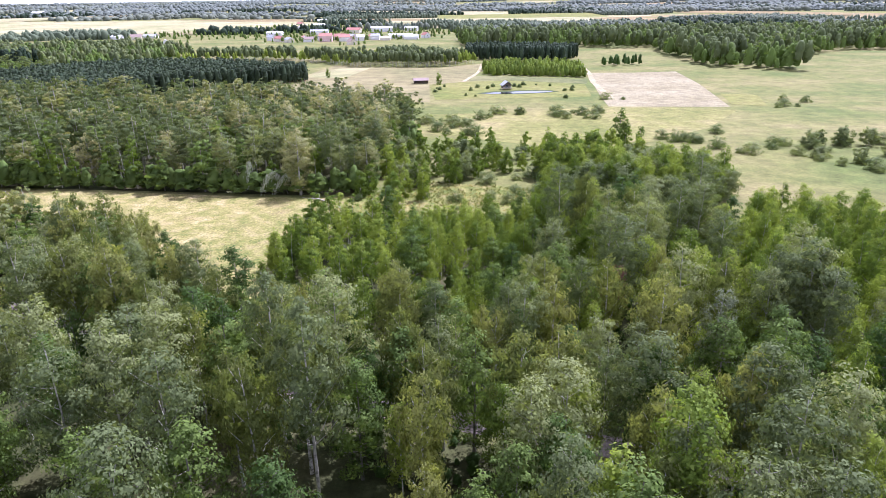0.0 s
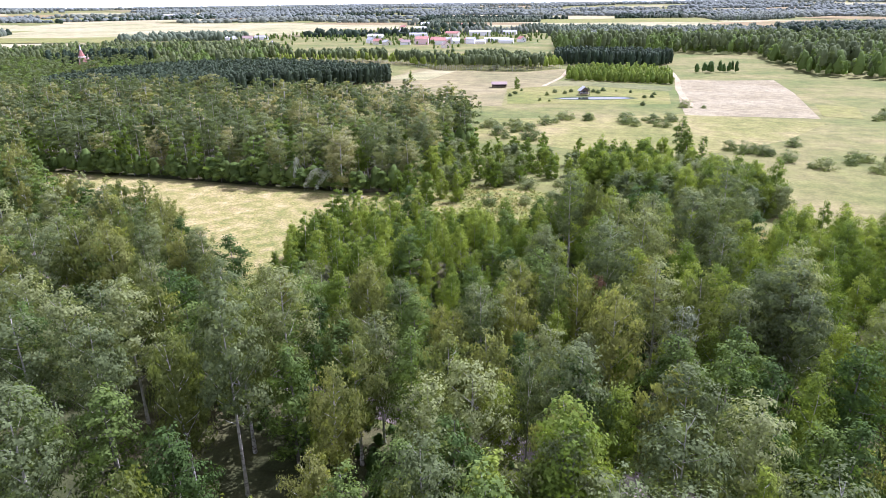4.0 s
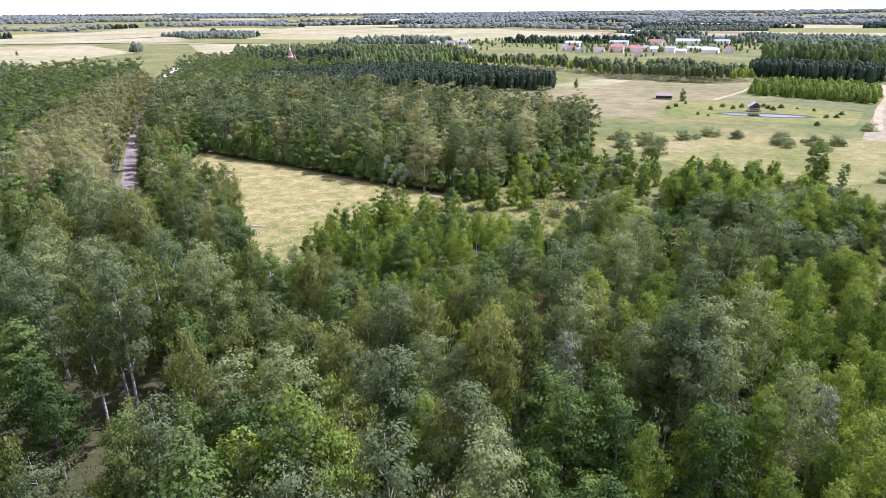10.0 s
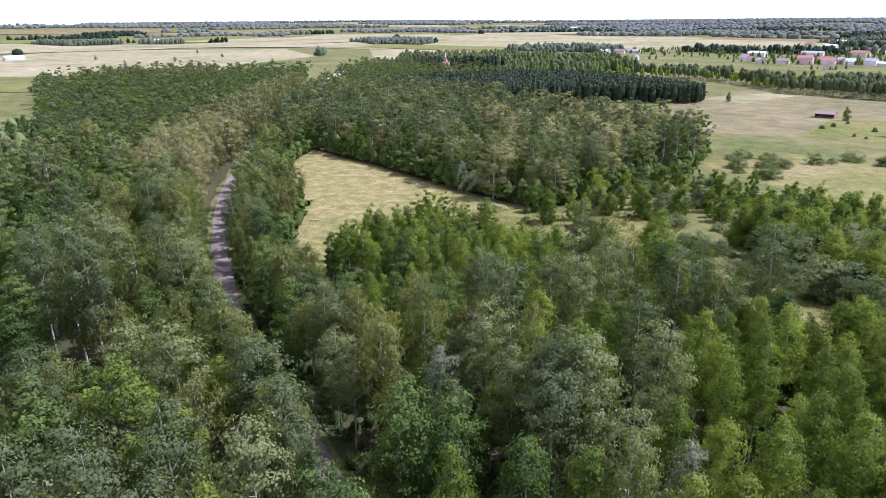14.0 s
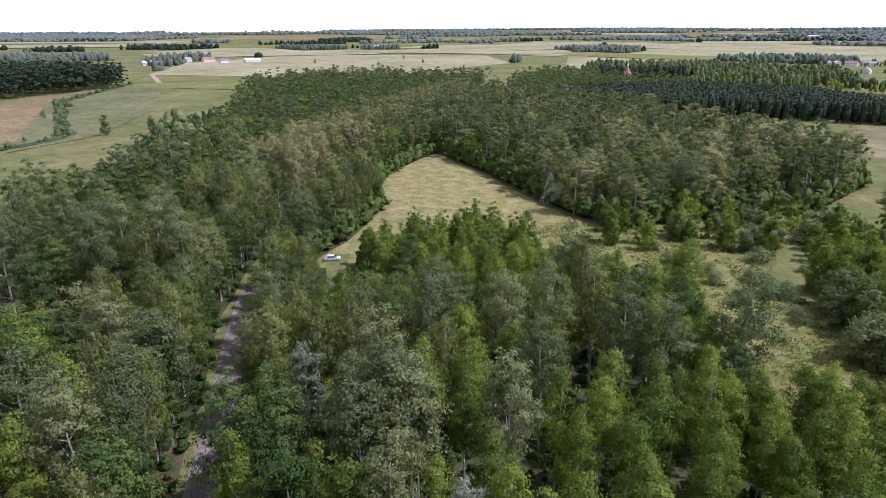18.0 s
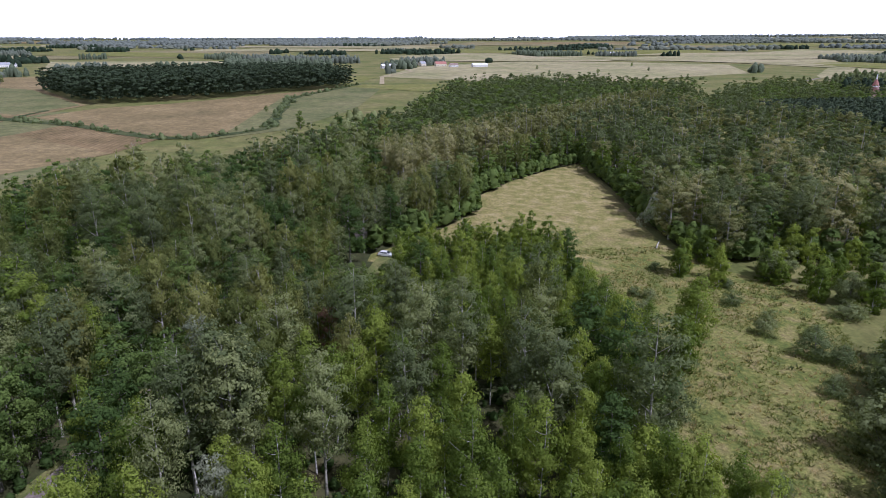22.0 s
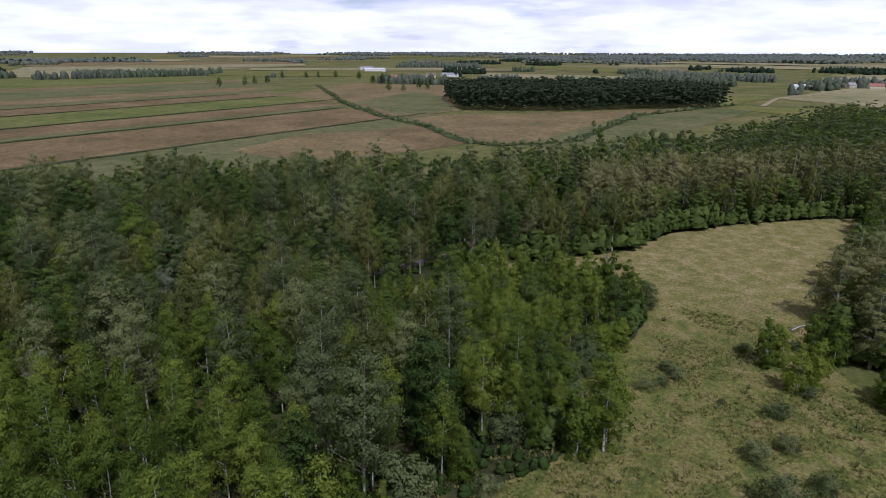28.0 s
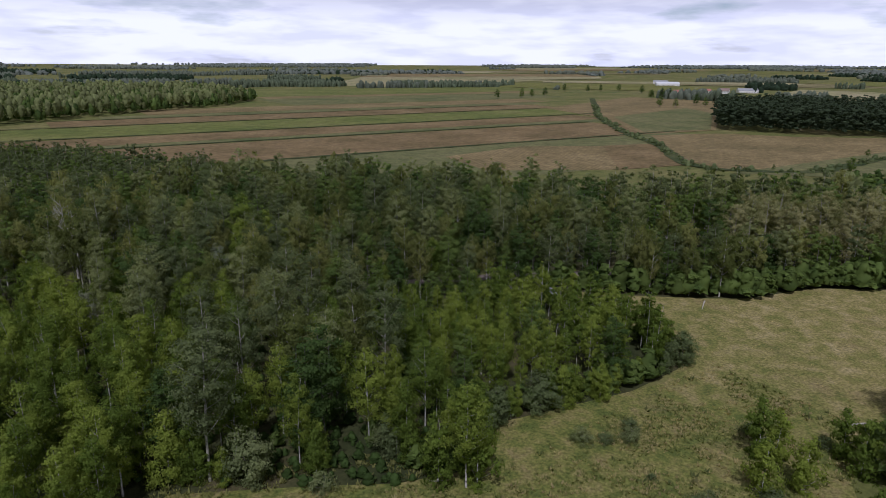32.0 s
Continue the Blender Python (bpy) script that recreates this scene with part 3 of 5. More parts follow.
ribbon("road_verge", ROAD, 7.6, VERGE, 0.12, "grassy verge along the forest road", "verge", 0.8, 3)
ribbon("road", ROAD, 4.6, ROAD_MAT, 0.17, "narrow worn grey-pink asphalt road through the wood", "road", 0.15, 4)
ribbon("bridge_road", [(-480, 448), (-560, 535), (-640, 625)], 9.0, CONCRETE, 0.5, "pale concrete road surface beyond the wood", "road")

# northern fields
patch("hay_field", [(-120, 545), (-120, 466), (-60, 380), (-12, 392), (-15, 478), (14, 496), (30, 640), (-8, 606), (-90, 618), (-110, 640)], MOWN, 0.08, "mown yellowish hay field", "field")
patch("stubble_patch", [(-115, 560), (-118, 536), (-84, 530), (-72, 612), (-100, 616)], STRAW, 0.12, "pale mown corner of the field", "field")
patch("lawn", [(-15, 478), (-9, 400), (20, 405), (88, 408), (96, 470), (45, 498), (14, 494)], LAWN, 0.09, "bright mown lawn round the pond", "lawn")
patch("hedge_strip", [(14, 497), (45, 500), (98, 474), (104, 500), (60, 524), (16, 536)], DULL, 0.10, "green grass strip beside the plantation", "field")
patch("ploughed_field", [(113, 548), (150, 546), (187, 552), (176, 470), (155, 362), (89, 367), (94, 412), (102, 470)], PLOUGH, 0.09, "dry pale pinkish ploughed field", "field")
patch("green_crop_strip", [(159, 370), (176, 363), (190, 408), (170, 415)], LAWN, 0.12, "narrow green strip at the edge of the ploughed field", "field")
patch("wet_meadow", [(-22, 300), (10, 280), (60, 250), (120, 300), (154, 350), (90, 372), (40, 350), (-15, 345)], WET, 0.07, "fresh green meadow with willow bushes", "meadow")
ribbon("farm_track", [(98, 400), (104, 480), (116, 560), (122, 660)], 4.0, PATH, 0.16, "sandy farm track beside the ploughed field", "track", 0.4)
ribbon("field_track", [(10, 494), (24, 560), (31, 640)], 3.0, PATH, 0.16, "sandy track across the hay field", "track", 0.3)
# far pale fields
for k, poly in enumerate([
        [(-1500, 1500), (-560, 1320), (-330, 1480), (-360, 2050), (-900, 2300), (-1700, 2100)],
        [(-330, 1900), (300, 1750), (900, 1900), (950, 2300), (200, 2350), (-350, 2300)],
        [(-1250, 1150), (-820, 800), (-640, 700), (-560, 740), (-760, 1020), (-1100, 1420)],
        [(-760, 480), (-600, 395), (-690, 330), (-860, 130), (-1180, 220), (-1500, 520), (-1250, 900), (-900, 740)],
        [(-1700, 900), (-1290, 960), (-1400, 1300), (-1750, 1350)],
        [(-1900, 200), (-1450, 330), (-1600, 640), (-2200, 560)],
        [(-1500, -600), (-1050, -420), (-1050, -120), (-1500, -220)],
        [(-1500, -1400), (-700, -1150), (-600, -1300), (-1000, -1900), (-1700, -1900)],
        [(-2400, -700), (-1800, -650), (-1700, -200), (-2500, -150)],
        [(600, 700), (900, 650), (1000, 900), (700, 950)]]):
    patch("stubble_field", poly, STRAW if k not in (8,) else MOWN, 0.3, "far pale straw-coloured stubble field", "field")
patch("green_field", [(-860, 128), (-690, 95), (-700, 250), (-690, 325), (-600, 392), (-640, 300), (-560, 200), (-690, 60), (-880, 40)], LAWN, 0.35, "green field before the farm houses", "field")
g_far = np.random.default_rng(61)
for k in range(110):
    d, a = g_far.uniform(1500, 4600), g_far.uniform(-2.6, 0.7)
    cx, cy = 30 + d * math.sin(a), 100 + d * math.cos(a)
    if -900 < cx < 500 and -1300 < cy < 1500:
        continue
    l, w, q = g_far.uniform(150, 480), g_far.uniform(60, 170), a + g_far.normal() * 0.35
    ux, uy = math.cos(q), -math.sin(q)
    quad = [(cx + ux * l * i - uy * w * j, cy + uy * l * i + ux * w * j) for i, j in ((-1, -1), (1, -1), (1, 1), (-1, 1))]
    far_mat = (STRAW, TAN, STRAW, MOWN, LAWN)[k % 5]
    patch("green_field" if far_mat is LAWN else "stubble_field", quad, far_mat, 0.7 + 0.006 * k, "far green field on the plain" if far_mat is LAWN else "far pale straw-coloured field on the plain", "field")
ribbon("white_track", [(-700, 130), (-850, 135), (-1000, 190), (-1160, 180)], 6.0, PATH, 0.6, "pale sandy road to the farm", "track")

# western fields: long strips
for k, (y0, y1, xa, xb, mat, word) in enumerate([
        (-272, -166, 90, -430, PINK, "reddish-brown hay strip"), (-296, -272, 110, -470, DULL, "dull green grass strip"), (-350, -296, 120, -480, PINK, "reddish-brown hay strip"),
        (-448, -350, 130, -530, BRIGHT, "bright green crop strip"), (-520, -448, 40, -560, PINK, "reddish-brown hay strip"), (-560, -520, -10, -600, DULL, "dull green grass strip"),
        (-640, -560, -60, -640, TAN, "tan pasture strip"), (-800, -640, -260, -760, DULL, "dull green grass strip"), (-860, -800, -280, -840, TAN, "tan pasture strip"),
        (-1100, -860, -260, -950, BRIGHT, "wide green crop field"), (-166, -40, -60, -420, DULL, "dull green grass strip")]):
    skew = 26
    patch("field_strip", [(xa, y0 + 1), (xb, y0 + skew + 1), (xb, y1 + skew - 1), (xa, y1 - 1)], mat, 0.06 + 0.012 * k, "long " + word, "field")
patch("pale_field", [(-236, -133), (-292, -104), (-217, -22), (-150, -60), (-160, -118)], TAN, 0.24, "pale tan harvested field with mowing lines", "field")
patch("brown_field", [(-292, -104), (-338, -92), (-268, -12), (-217, -22)], PINK, 0.24, "reddish-brown field beside the ditch", "field")
patch("tan_field", [(-382, -133), (-443, -112), (-480, -60), (-660, 90), (-700, 100), (-519, 30), (-340, 62), (-270, 12), (-282, -24)], TAN, 0.22, "tan-brown field below the dark wood", "field")
patch("green_edge_field", [(-519, 28), (-700, 98), (-660, 130), (-420, 100), (-300, 60), (-262, 20)], DULL, 0.26, "green pasture between ditch and wood", "field")
patch("far_tan_field", [(-484, -286), (-530, -426), (-860, -560), (-900, -300), (-660, -250), (-470, -130), (-382, -140)], TAN, 0.25, "tan pasture beyond the ditch", "field")
patch("far_green_field", [(-400, -155), (-470, -135), (-650, -255), (-700, -330), (-500, -280)], DULL, 0.3, "green pasture beyond the ditch", "field")
DITCH_LINE = [(-760, -560), (-620, -420), (-483, -286), (-372, -149), (-337, -92), (-268, -14), (-262, 4), (-300, 45), (-400, 40), (-519, 37), (-700, 100)]
ribbon("ditch", DITCH_LINE, 9.0, DITCH, 0.45, "overgrown drainage ditch between the fields", "ditch", 1.5)
for k, y in enumerate((-166, -272, -350, -448, -520)):
    ribbon("ditch_line", [(120, y - 4), (-150, y + 8), (-430 if y > -300 else -520, y + 22)], 4.0, DITCH, 0.5, "narrow dark ditch between field strips", "ditch", 1.0, k)

# ---- the woods ----
rng = np.random.default_rng(11)


def tree_parts(kind, seed, leaves, grow, boughs, sides):
    """Crown and trunk of one tree, with fewer and larger leaf sprays on far trees."""
    k = KINDS[kind]
    g = np.random.default_rng(seed)
    near = leaves > 500
    root, tip = tree_limbs(g, k, k["limbs"] if near else max(10, min(k["limbs"] // 2, leaves // 9)))
    v, f = crown_leaves(g, k, root, tip, leaves, k["leaf"] * grow, k["spread"] * (1.0 if near else 1.25))
    if leaves < 250:
        cv, cf = crown_core(g, k, 6, 7, 0.8)
        v, f = np.concatenate([v, cv]), np.concatenate([f, cf + len(v)])
    return (v, f), trunk_tubes(g, k, root, tip, min(boughs, len(root) - 2), sides)


def tree_proto(kind, seed, leaves=5200, grow=1.0):
    """One tree, an Empty at its foot with a trunk and a crown."""
    (v, f), (tv, tf) = tree_parts(kind, seed, leaves, grow, 16, 6)
    name = {"young_birch": "young_birch_tree", "old_birch": "weeping_birch_tree", "willow": "willow_bush"}.get(kind, kind + "_tree")
    root = tagged(new(name), *LABELS[kind], group=name.replace("_", " ") + "s of the wood")
    for part_name, me in (("trunk", mesh_from("trunk", tv, tf, [BARK[kind]], smooth=True)), ("crown", mesh_from("crown", v, f, [LEAF[kind]]))):
        ob = new(part_name, me)
        ob.parent = root
    return root


def tree_pose(x, y, s, w=1.0, turn=0.0):
    return Matrix.LocRotScale((x, y, float(rise(x, y))), Euler((0, 0, turn)), (s * w, s * w, s))


def plant(kind, spots, leaves=6400, grow=0.9):
    """Trees of one kind as things of their own: spots are x, y, scale, width."""
    protos = [tree_proto(kind, 100 + 7 * i, leaves, grow) for i in range(min(5, len(spots)))]
    first = {}
    for i, (x, y, s, w) in enumerate(spots):
        k = i % len(protos)
        m = tree_pose(x, y, s, w, rng.uniform(0, 6.283))
        if k in first:
            copy_thing(protos[k], m)
        else:
            first[k] = m
    for k, m in first.items():
        protos[k].matrix_basis = m


def wood_stuff(name, kind, spots, leaves, grow, label, trunks=True, variants=4):
    """Many trees as one mesh: the rest of a wood that nobody could count."""
    protos = []
    for i in range(variants):
        (v, f), (tv, tf) = tree_parts(kind, 300 + 11 * i, leaves, grow, 2, 4)
        if trunks:
            tri = np.concatenate([tf[:, [0, 1, 2]], tf[:, [0, 2, 3]]])
            protos.append((np.concatenate([v, tv]), np.concatenate([f, tri + len(v)]), np.concatenate([np.zeros(len(f), int), np.ones(len(tri), int)])))
        else:
            protos.append((v, f, np.zeros(len(f), int)))
    vs, fs, ms, n = [], [], [], 0
    for i, (x, y, s, w) in enumerate(spots):
        v, f, mi = protos[i % variants]
        a = rng.uniform(0, 6.283)
        ca, sa = math.cos(a) * s * w, math.sin(a) * s * w
        q = np.column_stack([v[:, 0] * ca - v[:, 1] * sa + x, v[:, 0] * sa + v[:, 1] * ca + y, v[:, 2] * s + float(rise(x, y))])
        vs.append(q)
        fs.append(f + n)
        ms.append(mi)
        n += len(v)
    if not vs:
        return
    me = mesh_from(name, np.concatenate(vs), np.concatenate(fs), [LEAF[kind], BARK[kind]], np.concatenate(ms))
    tagged(new(name, me), label, "woodland", kind="stuff")


BIRCH_STAND = [(43, 86), (54, 74), (70, 66), (92, 70), (108, 88), (104, 108), (92, 113), (76, 126), (62, 139), (48, 146), (45, 130), (46, 110)]
YOUNG_EDGE = [(-33, 114), (-28, 108), (-4, 97), (2, 96), (12, 106), (24, 128), (18, 128), (-2, 116), (-20, 108)]
LOBE = [(-33, 115), (-37, 124), (-38, 142), (-34, 154), (-25, 157), (-14, 155), (12, 150), (22, 157), (30, 155), (32, 146), (18, 128), (-2, 116), (-20, 108)]
CENTRE = [(2, 96), (6, 88), (14, 84), (36, 74), (56, 66), (52, 76), (43, 88), (45, 112), (44, 132), (48, 146), (44, 150), (34, 146), (24, 128), (12, 106)]
SOUTH = [(-130, 66), (-108, 28), (-82, -8), (-44, -44), (60, -44), (120, 10), (120, 38), (75, 51), (35, 62), (12, 69), (-19, 77), (-44, 87), (-92, 112), (-128, 134), (-170, 165), (-190, 120), (-160, 70)]
DEEP_SOUTH = [(-44, -44), (-23, -46), (9, -104), (40, -163), (77, -200), (150, -200), (150, 0), (60, -44)]
EAST_MIX = [(60, 66), (120, 48), (150, 60), (140, 110), (112, 100), (108, 88), (92, 70), (72, 65)]
COPSE = [(-47, 98), (-44, 104), (-56, 118), (-80, 139), (-106, 145), (-131, 164), (-153, 186), (-166, 205), (-205, 215), (-185, 196), (-122, 145), (-86, 123)]
NORTH_WOOD = [(-162, 206), (-126, 203), (-91, 199), (-61, 194.5), (-40, 193), (-27, 195), (-24, 216), (-20, 258), (-12, 268), (-26, 318), (-85, 352), (-150, 342), (-196, 372), (-255, 372), (-300, 310), (-290, 284), (-205, 212)]
STAND_D = [(28, 202), (42, 190), (56, 183), (66, 176), (84, 186), (78, 212), (50, 232), (30, 224)]
WEST_ROAD = [(-186, 182), (-128, 136), (-190, 122), (-215, 108), (-300, 128), (-561, 200), (-643, 290), (-600, 365), (-512, 452), (-310, 284)]
WEST_SMALL = [(-215, 108), (-190, 120), (-130, 66), (-200, 78), (-290, 95), (-300, 128)]
BEYOND = [(-300, 308), (-258, 374), (-240, 362), (-330, 395), (-345, 490), (-330, 560), (-420, 640), (-560, 560), (-495, 466), (-302, 292)]
PINES = [(-117, 533), (-108, 503), (-190, 444), (-238, 360), (-335, 398), (-348, 495), (-300, 565), (-248, 592), (-214, 582)]
# plan polygon, step, kinds with weights, scale of height
STAND_CORNER = [(69, 146), (80, 152), (96, 144), (108, 126), (104, 110), (92, 113), (76, 126), (64, 138)]
ROAD_NORTH = [(-24, 92), (14, 77.5), (40, 70), (60, 65), (56, 66), (36, 74), (14, 84), (4, 93), (-20, 103), (-28, 100)]
ZONES = [
    (STAND_CORNER, 5.2, dict(young_birch=1.0), 0.95, 1.25),
    (ROAD_NORTH, 5.4, dict(alder=0.35, old_birch=0.35, aspen=0.3), 0.75, 1.1),
    (BIRCH_STAND, 5.8, dict(young_birch=0.9, aspen=0.06, alder=0.04), 0.95, 1.3),
    (LOBE, 4.5, dict(young_birch=0.93, alder=0.07), 0.6, 1.05),
    ([(-50, 98), (-44, 93), (-22, 87), (-6, 88), (-34, 102)], 5.0, dict(alder=0.6, old_birch=0.4), 0.7, 0.95),
    (YOUNG_EDGE, 4.4, dict(young_birch=0.9, alder=0.1), 0.5, 0.75),
    (CENTRE, 6.0, dict(aspen=0.32, young_birch=0.48, old_birch=0.1, alder=0.1), 0.8, 1.22),
    (SOUTH, 7.3, dict(alder=0.44, aspen=0.24, old_birch=0.18, young_birch=0.14), 0.82, 1.3),
    (EAST_MIX, 6.6, dict(alder=0.3, aspen=0.3, old_birch=0.2, young_birch=0.2), 0.85, 1.15),
    (COPSE, 5.4, dict(alder=0.3, aspen=0.4, old_birch=0.3), 0.75, 1.0),
    (STAND_D, 4.2, dict(birch_scrub=0.6, sallow_scrub=0.4), 1.2, 1.9),
    (NORTH_WOOD, 6.2, dict(aspen=0.52, alder=0.1, young_birch=0.24, poplar=0.14), 0.78, 1.15),
    (DEEP_SOUTH, 6.0, dict(alder=0.6, aspen=0.4), 0.9, 1.1),
]
POPLAR_BELT = [(-126, 141), (-100, 118), (-128, 104), (-195, 152), (-305, 258), (-385, 338), (-372, 352), (-296, 288), (-190, 198)]
spots = {k: [] for k in KINDS}
# trees of the near wood whose crowns stand out, by kind
MARKED = {
    "aspen": ([(8, 55), (10, 44), (12, 59), (22, 49), (32, 49), (26, 43), (-53, 72), (-41, 71), (-36, 70), (-43, 59), (-39, 63), (39, 54), (34, 60), (23, 64), (38, 119), (47, 127), (52, 129), (57, 99), (36, 113), (24, 135), (49, 110), (53, 82)], 1.06, 1.22),
    "alder": ([(29, 66), (10, 71), (4, 74), (41, 70), (2, 45), (-20, 91), (-6, 71), (-38, 53), (-26, 51), (-17, 48), (-10, 46), (-29, 80), (47, 58), (11, 53), (6, 50), (44, 76), (56, 73), (-53, 112), (-2, 95), (-36.5, 100.5)], 1.0, 1.16),
    "old_birch": ([(22, 57), (19, 46), (30, 85), (43, 65), (-26, 64), (-22, 84), (9, 41), (37, 65), (15, 86), (-3, 66), (-8, 88), (8, 67), (42, 90)], 0.98, 1.12),
    "young_birch": ([(6, 62), (15, 63), (15, 48), (28, 62), (50, 69), (39, 49), (-14, 92), (62, 94), (68, 92), (64, 104), (60, 111), (66, 110), (74, 104), (72, 98), (74, 115), (43, 103), (43, 109), (44, 115), (34, 106), (41, 96), (24, 53), (76, 111), (71, 118),
                     (64, 116), (47, 93), (46, 100), (36, 124), (28, 123), (33, 146), (23, 147)], 1.12, 1.3),
}
taken = []
for kind, (places, lo, hi) in MARKED.items():
    for x, y in places:
        if off_line(ROAD, np.array([[x, y]], float))[0] > 4.0:
            spots[kind].append((x, y, rng.uniform(lo, hi), rng.uniform(0.95, 1.15)))
            taken.append((x, y))
taken = np.array(taken, float)
LANE = [(-42, 112), (-20, 103), (-12, 99)]
for poly, step, mix, lo, hi in ZONES:
    pts = scatter(rng, poly, step)
    pts = pts[(off_line(ROAD, pts) > np.where(pts[:, 0] < -50, 2.2, np.where(pts[:, 0] < -24, 2.9, 4.2))) & ~inside(MEADOW, pts) & ~inside(POPLAR_BELT, pts) & (off_line(LANE, pts) > 3.4) & (off_line([(-44, 111.5), (-18, 108.5)], pts) > 3.0)]
    pts = pts[np.min(np.hypot(pts[:, None, 0] - taken[:, 0], pts[:, None, 1] - taken[:, 1]), 1) > 0.72 * step]
    names = list(mix)
    which = rng.choice(len(names), len(pts), p=np.array(list(mix.values())) / sum(mix.values()))
    for (x, y), w in zip(pts, which):
        spots[names[w]].append((x, y, rng.uniform(lo, hi), rng.uniform(0.85, 1.15) * (1.2 if poly is NORTH_WOOD else 1.0)))
# a closed row of tall trees along the south side of the road
for i in range(27):
    x = -72 + 5 * i + rng.uniform(-1, 1)
    y = float(np.interp(x, [q[0] for q in ROAD[:7]][::-1], [q[1] for q in ROAD[:7]][::-1])) - rng.uniform(6.0, 7.2)
    spots[("alder", "old_birch", "aspen", "alder")[i % 4]].append((x, y, rng.uniform(0.95, 1.15), rng.uniform(0.85, 1.0)))
# pale poplars along the road
for x, y in scatter(rng, POPLAR_BELT, 7.0):
    if off_line(ROAD, np.array([[x, y]]))[0] > 3.2:
        spots["poplar"].append((x, y, rng.uniform(0.8, 1.08), rng.uniform(0.85, 1.1)))
for i, (x, y) in enumerate(scatter(rng, [(-20, 199), (14, 208), (28, 226), (46, 236), (40, 252), (0, 258), (-18, 262), (-16, 300), (-24, 250)], 7.0)):
    spots[("birch_scrub", "birch_scrub", "sallow_scrub")[i % 3]].append((x, y, rng.uniform(0.6, 1.35), rng.uniform(0.9, 1.2)))
for x, y, q in ((143, 255, 0.5), (150, 262, 0.42), (158, 259, 0.6), (148, 230, 0.42), (168, 258, 0.55), (138, 240, 0.35), (176, 250, 0.6), (165, 240, 0.5), (184, 262, 0.62)):
    spots["sallow_scrub"].append((x, y, q * 2.4, 1.05))

# bushy young trees, leafy to the ground, along the open edges of the birch stands
for line, step, lo, hi in (([(104, 108), (92, 113), (76, 126), (62, 139), (48, 147), (36, 149)], 3.6, 0.75, 1.6), ([(-37, 124), (-38, 142), (-34, 154), (-25, 157), (-14, 155), (12, 151), (22, 157), (30, 155), (34, 148)], 2.8, 0.7, 1.3)):
    for a, b in zip(line[:-1], line[1:]):
        n = max(1, int(math.dist(a, b) / step))
        for i in range(n):
            x, y = a[0] + (b[0] - a[0]) * i / n + rng.normal() * 0.9, a[1] + (b[1] - a[1]) * i / n + rng.normal() * 0.9
            if rng.random() < 0.85:
                spots["sallow_scrub" if rng.random() < 0.22 else "birch_scrub"].append((x, y, rng.uniform(lo, hi), rng.uniform(0.85, 1.2)))
CLEARINGS = [(-10, 52.5, 7.5), (57.5, 82.5, 4.5)]
for kind, rows_ in spots.items():
    low = []
    for x, y, q, w in rows_:
        if any(math.hypot(x - cx, y - cy) < cr for cx, cy, cr in CLEARINGS):
            continue
        d, a = math.hypot(x + 40, y - 110), math.atan2(y - 110, x + 40)
        if -0.42 < a < -0.14 and d < 78:
            q = min(q, 0.32 * d / KINDS[kind]["h"])
            if q * KINDS[kind]["h"] < 4:
                continue
        low.append((x, y, q, w))
    spots[kind] = low
GROUPS = dict(young_birch=280, alder=260, aspen=260, old_birch=160, poplar=90, birch_scrub=130, sallow_scrub=80)
for kind, limit in GROUPS.items():
    s = sorted(spots[kind], key=lambda q: math.hypot(q[0] - 45, q[1] - 105))
    if limit:
        near = int(limit * (0.8 if kind == "young_birch" else 0.6))
        plant(kind, s[:near])
        plant(kind, s[near:limit], 2600, 1.4)
        wood_stuff("woodland_" + kind, kind, s[limit:], 1400, 1.75, "dense wood of many " + kind.replace("_", " ") + " trees")

# bushes in the open land
BUSHES = [(1, 317), (15, 329), (25, 346), (37, 345), (56, 342), (59, 330), (69, 341), (78, 346), (4, 309), (11, 288), (-6, 300), (-12, 318), (95, 271), (101, 268), (107, 257), (116, 246), (130, 258), (185, 363),
          (204, 377), (118, 287), (94, 396), (143, 255), (158, 259), (148, 228), (147, 220), (138, 238), (175, 262), (7, 231), (-12, 236), (12, 206), (28, 212)]
MEADOW_BUSHES = [(-21.8, 178.3, 0.75), (1.5, 185.8, 1.0), (16.9, 183.6, 1.15), (12.0, 187.5, 0.95), (26.8, 187.8, 1.5), (30.5, 190.5, 1.3), (3.5, 164.2, 0.85), (-3.3, 168.5, 0.9), (-6.0, 166.0, 0.7), (0.4, 166.4, 0.6), (2.0, 177.0, 0.35), (40.0, 181.5, 0.9),
                 (37.0, 184.5, 0.7), (43.5, 183.0, 0.6), (44.0, 152.5, 0.9), (61.0, 158.0, 0.8), (66.0, 150.0, 0.7), (-8.0, 190.0, 0.8), (-28.0, 187.0, 0.7), (20.0, 193.0, 0.9)]
for x, y in BUSHES:
    spots["willow"].append((x, y, rng.uniform(1.2, 1.6), rng.uniform(1.1, 1.5)))
    for _ in range(rng.integers(0, 3)):
        spots["willow"].append((x + rng.normal() * 6, y + rng.normal() * 4, rng.uniform(0.6, 1.3), rng.uniform(1.0, 1.4)))
for x, y, q in MEADOW_BUSHES:
    spots["willow"].append((x, y, q, rng.uniform(1.0, 1.25)))
plant("willow", spots["willow"], 2400)
hedge = []
